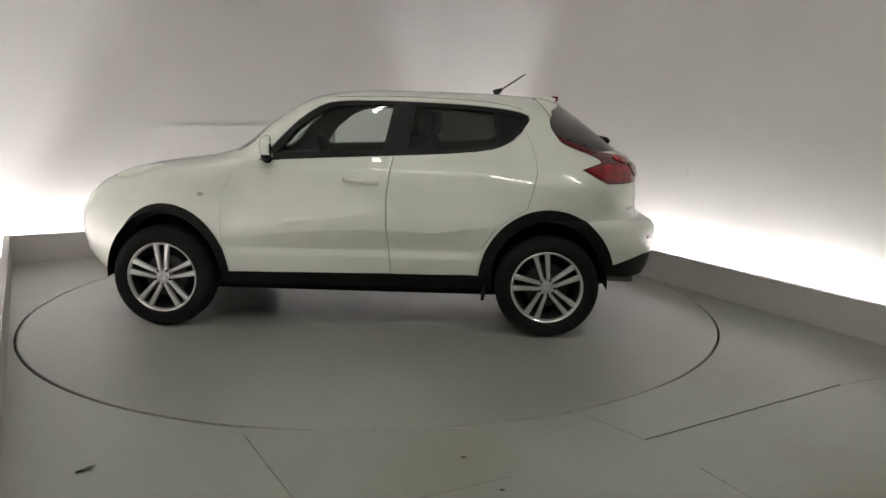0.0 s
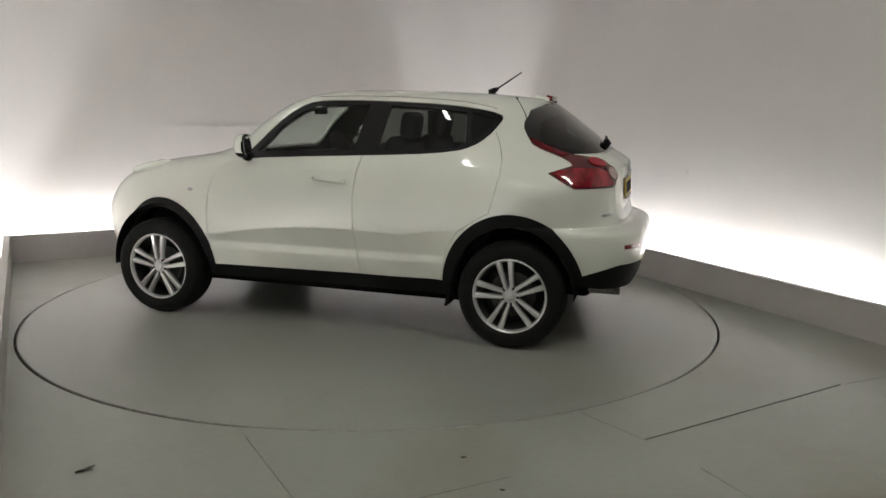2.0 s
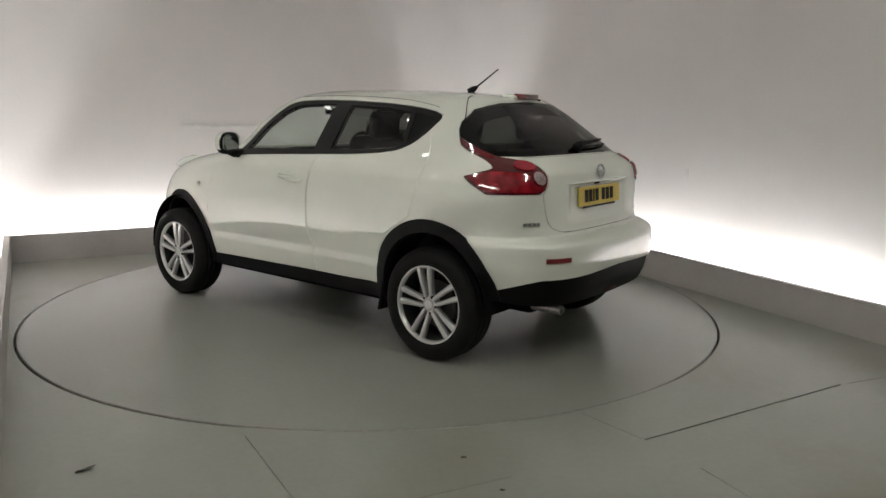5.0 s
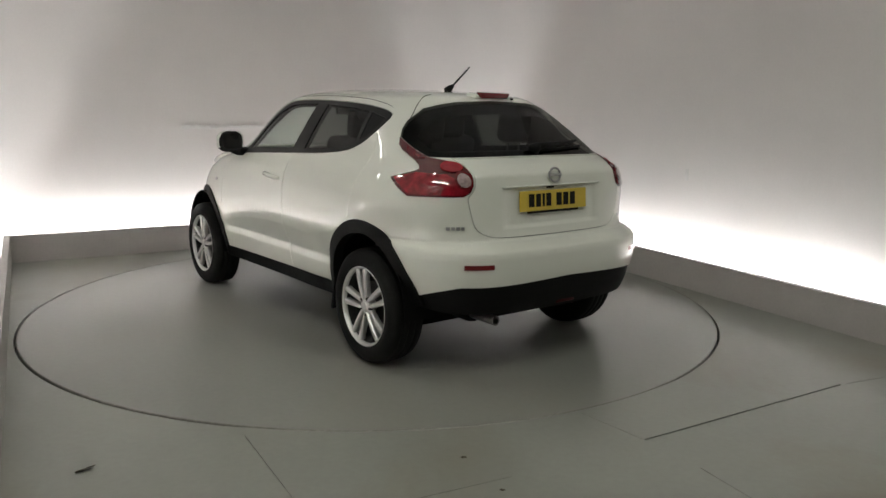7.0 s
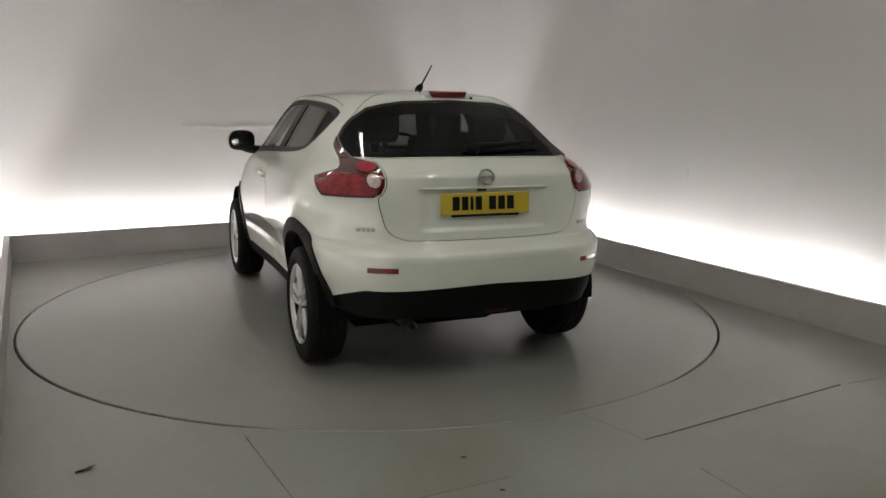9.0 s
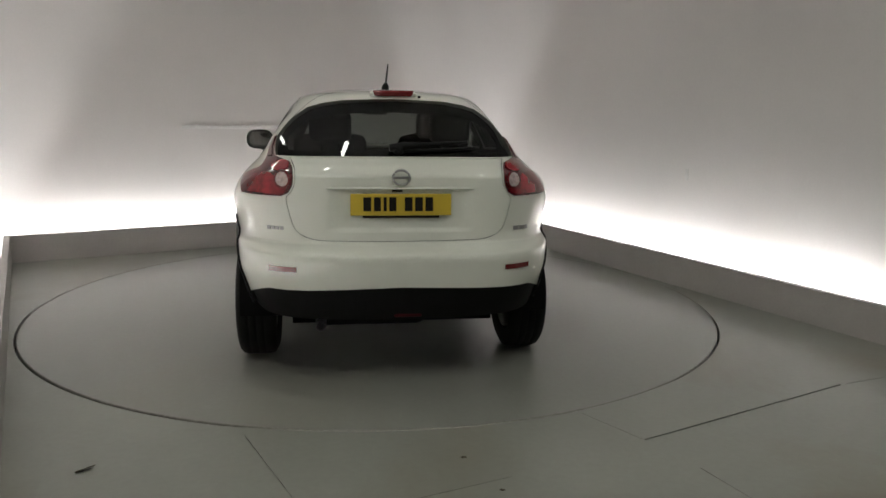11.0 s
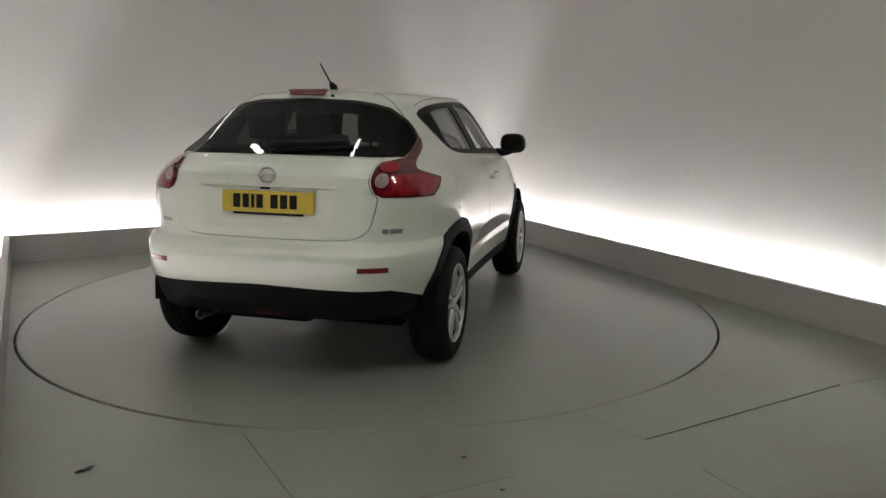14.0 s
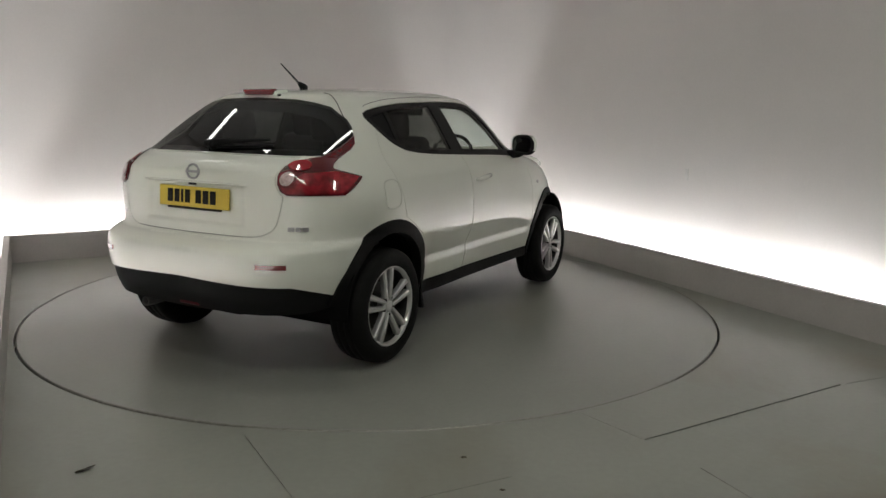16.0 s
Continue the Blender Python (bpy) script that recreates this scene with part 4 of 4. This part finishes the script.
    bmesh.ops.solidify(bm, geom=[fc], thickness=0.006)
    bmesh.ops.transform(bm, matrix=Matrix.Translation((0.525, s_ * 0.918, 1.200)) @ pose(0, 0, 0, 0, 5, s_ * 16), verts=bm.verts)
    part("mirror_glass", bm, MIRROR, mirror, "mirror glass", smooth=False)
    part("mirror_arm", tube(bmesh.new(), [(0.53, s_ * 0.90, 1.145), (0.55, s_ * 0.85, 1.130), (0.57, s_ * 0.78, 1.125)], [0.030, 0.032, 0.035], 12), BLACK_TRIM, mirror)


# ---- cabin ----
def seat(x, y, wide, tall, head):
    base = part("seat", box(bmesh.new(), (x, y, 0.62), (0.52, wide, 0.18), pose(0, 0, 0, 0, -6, 0), 0.05), SEAT_CLOTH, car, "dark cloth seat")
    part("backrest", box(bmesh.new(), (x - 0.30, y, 0.62 + tall / 2), (0.14, wide, tall), pose(0, 0, 0, 0, -14, 0), 0.055), SEAT_CLOTH, base)
    for hx, hy in head:
        part("headrest", box(bmesh.new(), (x + hx, y + hy, 1.345), (0.10, 0.25, 0.185), pose(0, 0, 0, 0, -8, 0), 0.045), SEAT_CLOTH, base)
        for d in (-0.05, 0.05):
            part("headrest_post", tube(bmesh.new(), [(x + hx + 0.01, y + hy + d, 1.17), (x + hx, y + hy + d, 1.30)], 0.007, 8), CHROME, base)


seat(-0.03, 0.36, 0.50, 0.66, ((-0.41, 0),))
seat(-0.03, -0.36, 0.50, 0.66, ((-0.41, 0),))
seat(-0.78, 0.0, 1.24, 0.58, ((-0.36, 0.36), (-0.36, -0.36)))
part("cabin_floor", box(bmesh.new(), (-0.25, 0, 0.47), (2.3, 1.40, 0.06)), DARK_INNER, car, "dark cabin floor", smooth=False)
part("load_floor", box(bmesh.new(), (-1.42, 0, 0.80), (0.55, 1.10, 0.05), None, 0.01), DARK_INNER, car, "dark boot floor", smooth=False)
dash = part("dashboard", box(bmesh.new(), (0.78, 0, 0.98), (0.50, 1.36, 0.24), pose(0, 0, 0, 0, 8, 0), 0.06), SEAT_CLOTH, car, "dark dashboard")
bm = bmesh.new()
tube(bm, [(0.40 + 0.075 * math.sin(a), -0.36 + 0.18 * math.cos(a), 1.09 + 0.165 * math.sin(a)) for a in [2 * math.pi * k / 32 for k in range(33)]], 0.014, 10)
tube(bm, [(0.40, -0.53, 1.09), (0.42, -0.36, 1.08), (0.40, -0.19, 1.09)], [0.012, 0.045, 0.012], 10)
part("steering_wheel", bm, BLACK_TRIM, car, "black steering wheel")
part("inner_mirror", box(bmesh.new(), (0.42, 0.0, 1.43), (0.03, 0.18, 0.05), None, 0.012), BLACK_TRIM, car, "black interior mirror")


# ---- small things on the floor and walls ----
bm = bmesh.new()
pts = [(-0.035, -0.012, 0.004), (-0.01, -0.014, 0.012), (0.02, -0.004, 0.016), (0.04, 0.016, 0.010), (0.03, 0.022, 0.004), (0.0, 0.010, 0.003), (-0.03, 0.004, 0.002)]
vs = [bm.verts.new(q) for q in pts]
fc = bm.faces.new(vs)
bmesh.ops.triangulate(bm, faces=[fc])
bmesh.ops.solidify(bm, geom=list(bm.faces), thickness=0.003)
leaf = tagged(link_mesh("dry_leaf", bm, DRY_LEAF), "curled dry leaf lying on the grey floor", "leaf")
leaf.matrix_world = pose(-1.184, -2.796, 0.001, 0, 0, 20)
for cx, cy, sz in ((0.355, -2.755, 0.008), (0.475, -3.045, 0.007)):
    bm = bmesh.new()
    bmesh.ops.create_icosphere(bm, subdivisions=2, radius=1)
    for v_ in bm.verts:
        v_.co = v_.co * (1 + 0.5 * noise.noise(v_.co * 1.7 + Vector((cx * 9, cy, 0))))
        v_.co = Vector((v_.co.x * sz * 1.6, v_.co.y * sz, max(v_.co.z, -0.4) * sz * 0.5))
    crumb = tagged(link_mesh("dirt_crumb", bm, DRY_LEAF), "small brown crumb of dirt on the floor", "dirt", "floor dirt")
    crumb.matrix_world = pose(cx, cy, 0.4 * sz * 0.5)


def wall_mark(side, along, z, length, tall, name, label):
    """A thin raised band on the wall of one side, centred at along metres from the foot of the normal."""
    d, n_, dist = side
    c = n_ * (dist + TROUGH - 0.003) + d * along
    ob = link_mesh(name, box(bmesh.new(), (0, 0, 0), (length, 0.006, tall), None, 0.002), SCUFF, False)
    ob.matrix_world = pose(c.x, c.y, z, 0, 0, math.degrees(math.atan2(d.y, d.x)))
    return tagged(ob, label, "wall mark", kind="structure")


wall_mark(BACK, -0.10, 1.240, 1.30, 0.034, "wall_seam", "faint grey horizontal seam on the white wall")
wall_mark(RIGHT, 0.30, 0.92, 0.035, 0.10, "wall_patch", "faint grey scuff on the white wall")

# ---- what turns ----
def theta(t):
    return 173.205 - 7.2140 * t - 0.02125 * (t - 8.0) ** 2


def motions():
    times = [0.5 * i for i in range(33)]
    walk(car, [(t, pose(0, 0, 0, 0, 0, theta(t)) @ pose(0.0562, 0.0050, 0)) for t in times])
    walk(turntable, [(t, pose(0, 0, 0, 0, 0, theta(t))) for t in times])


motions()
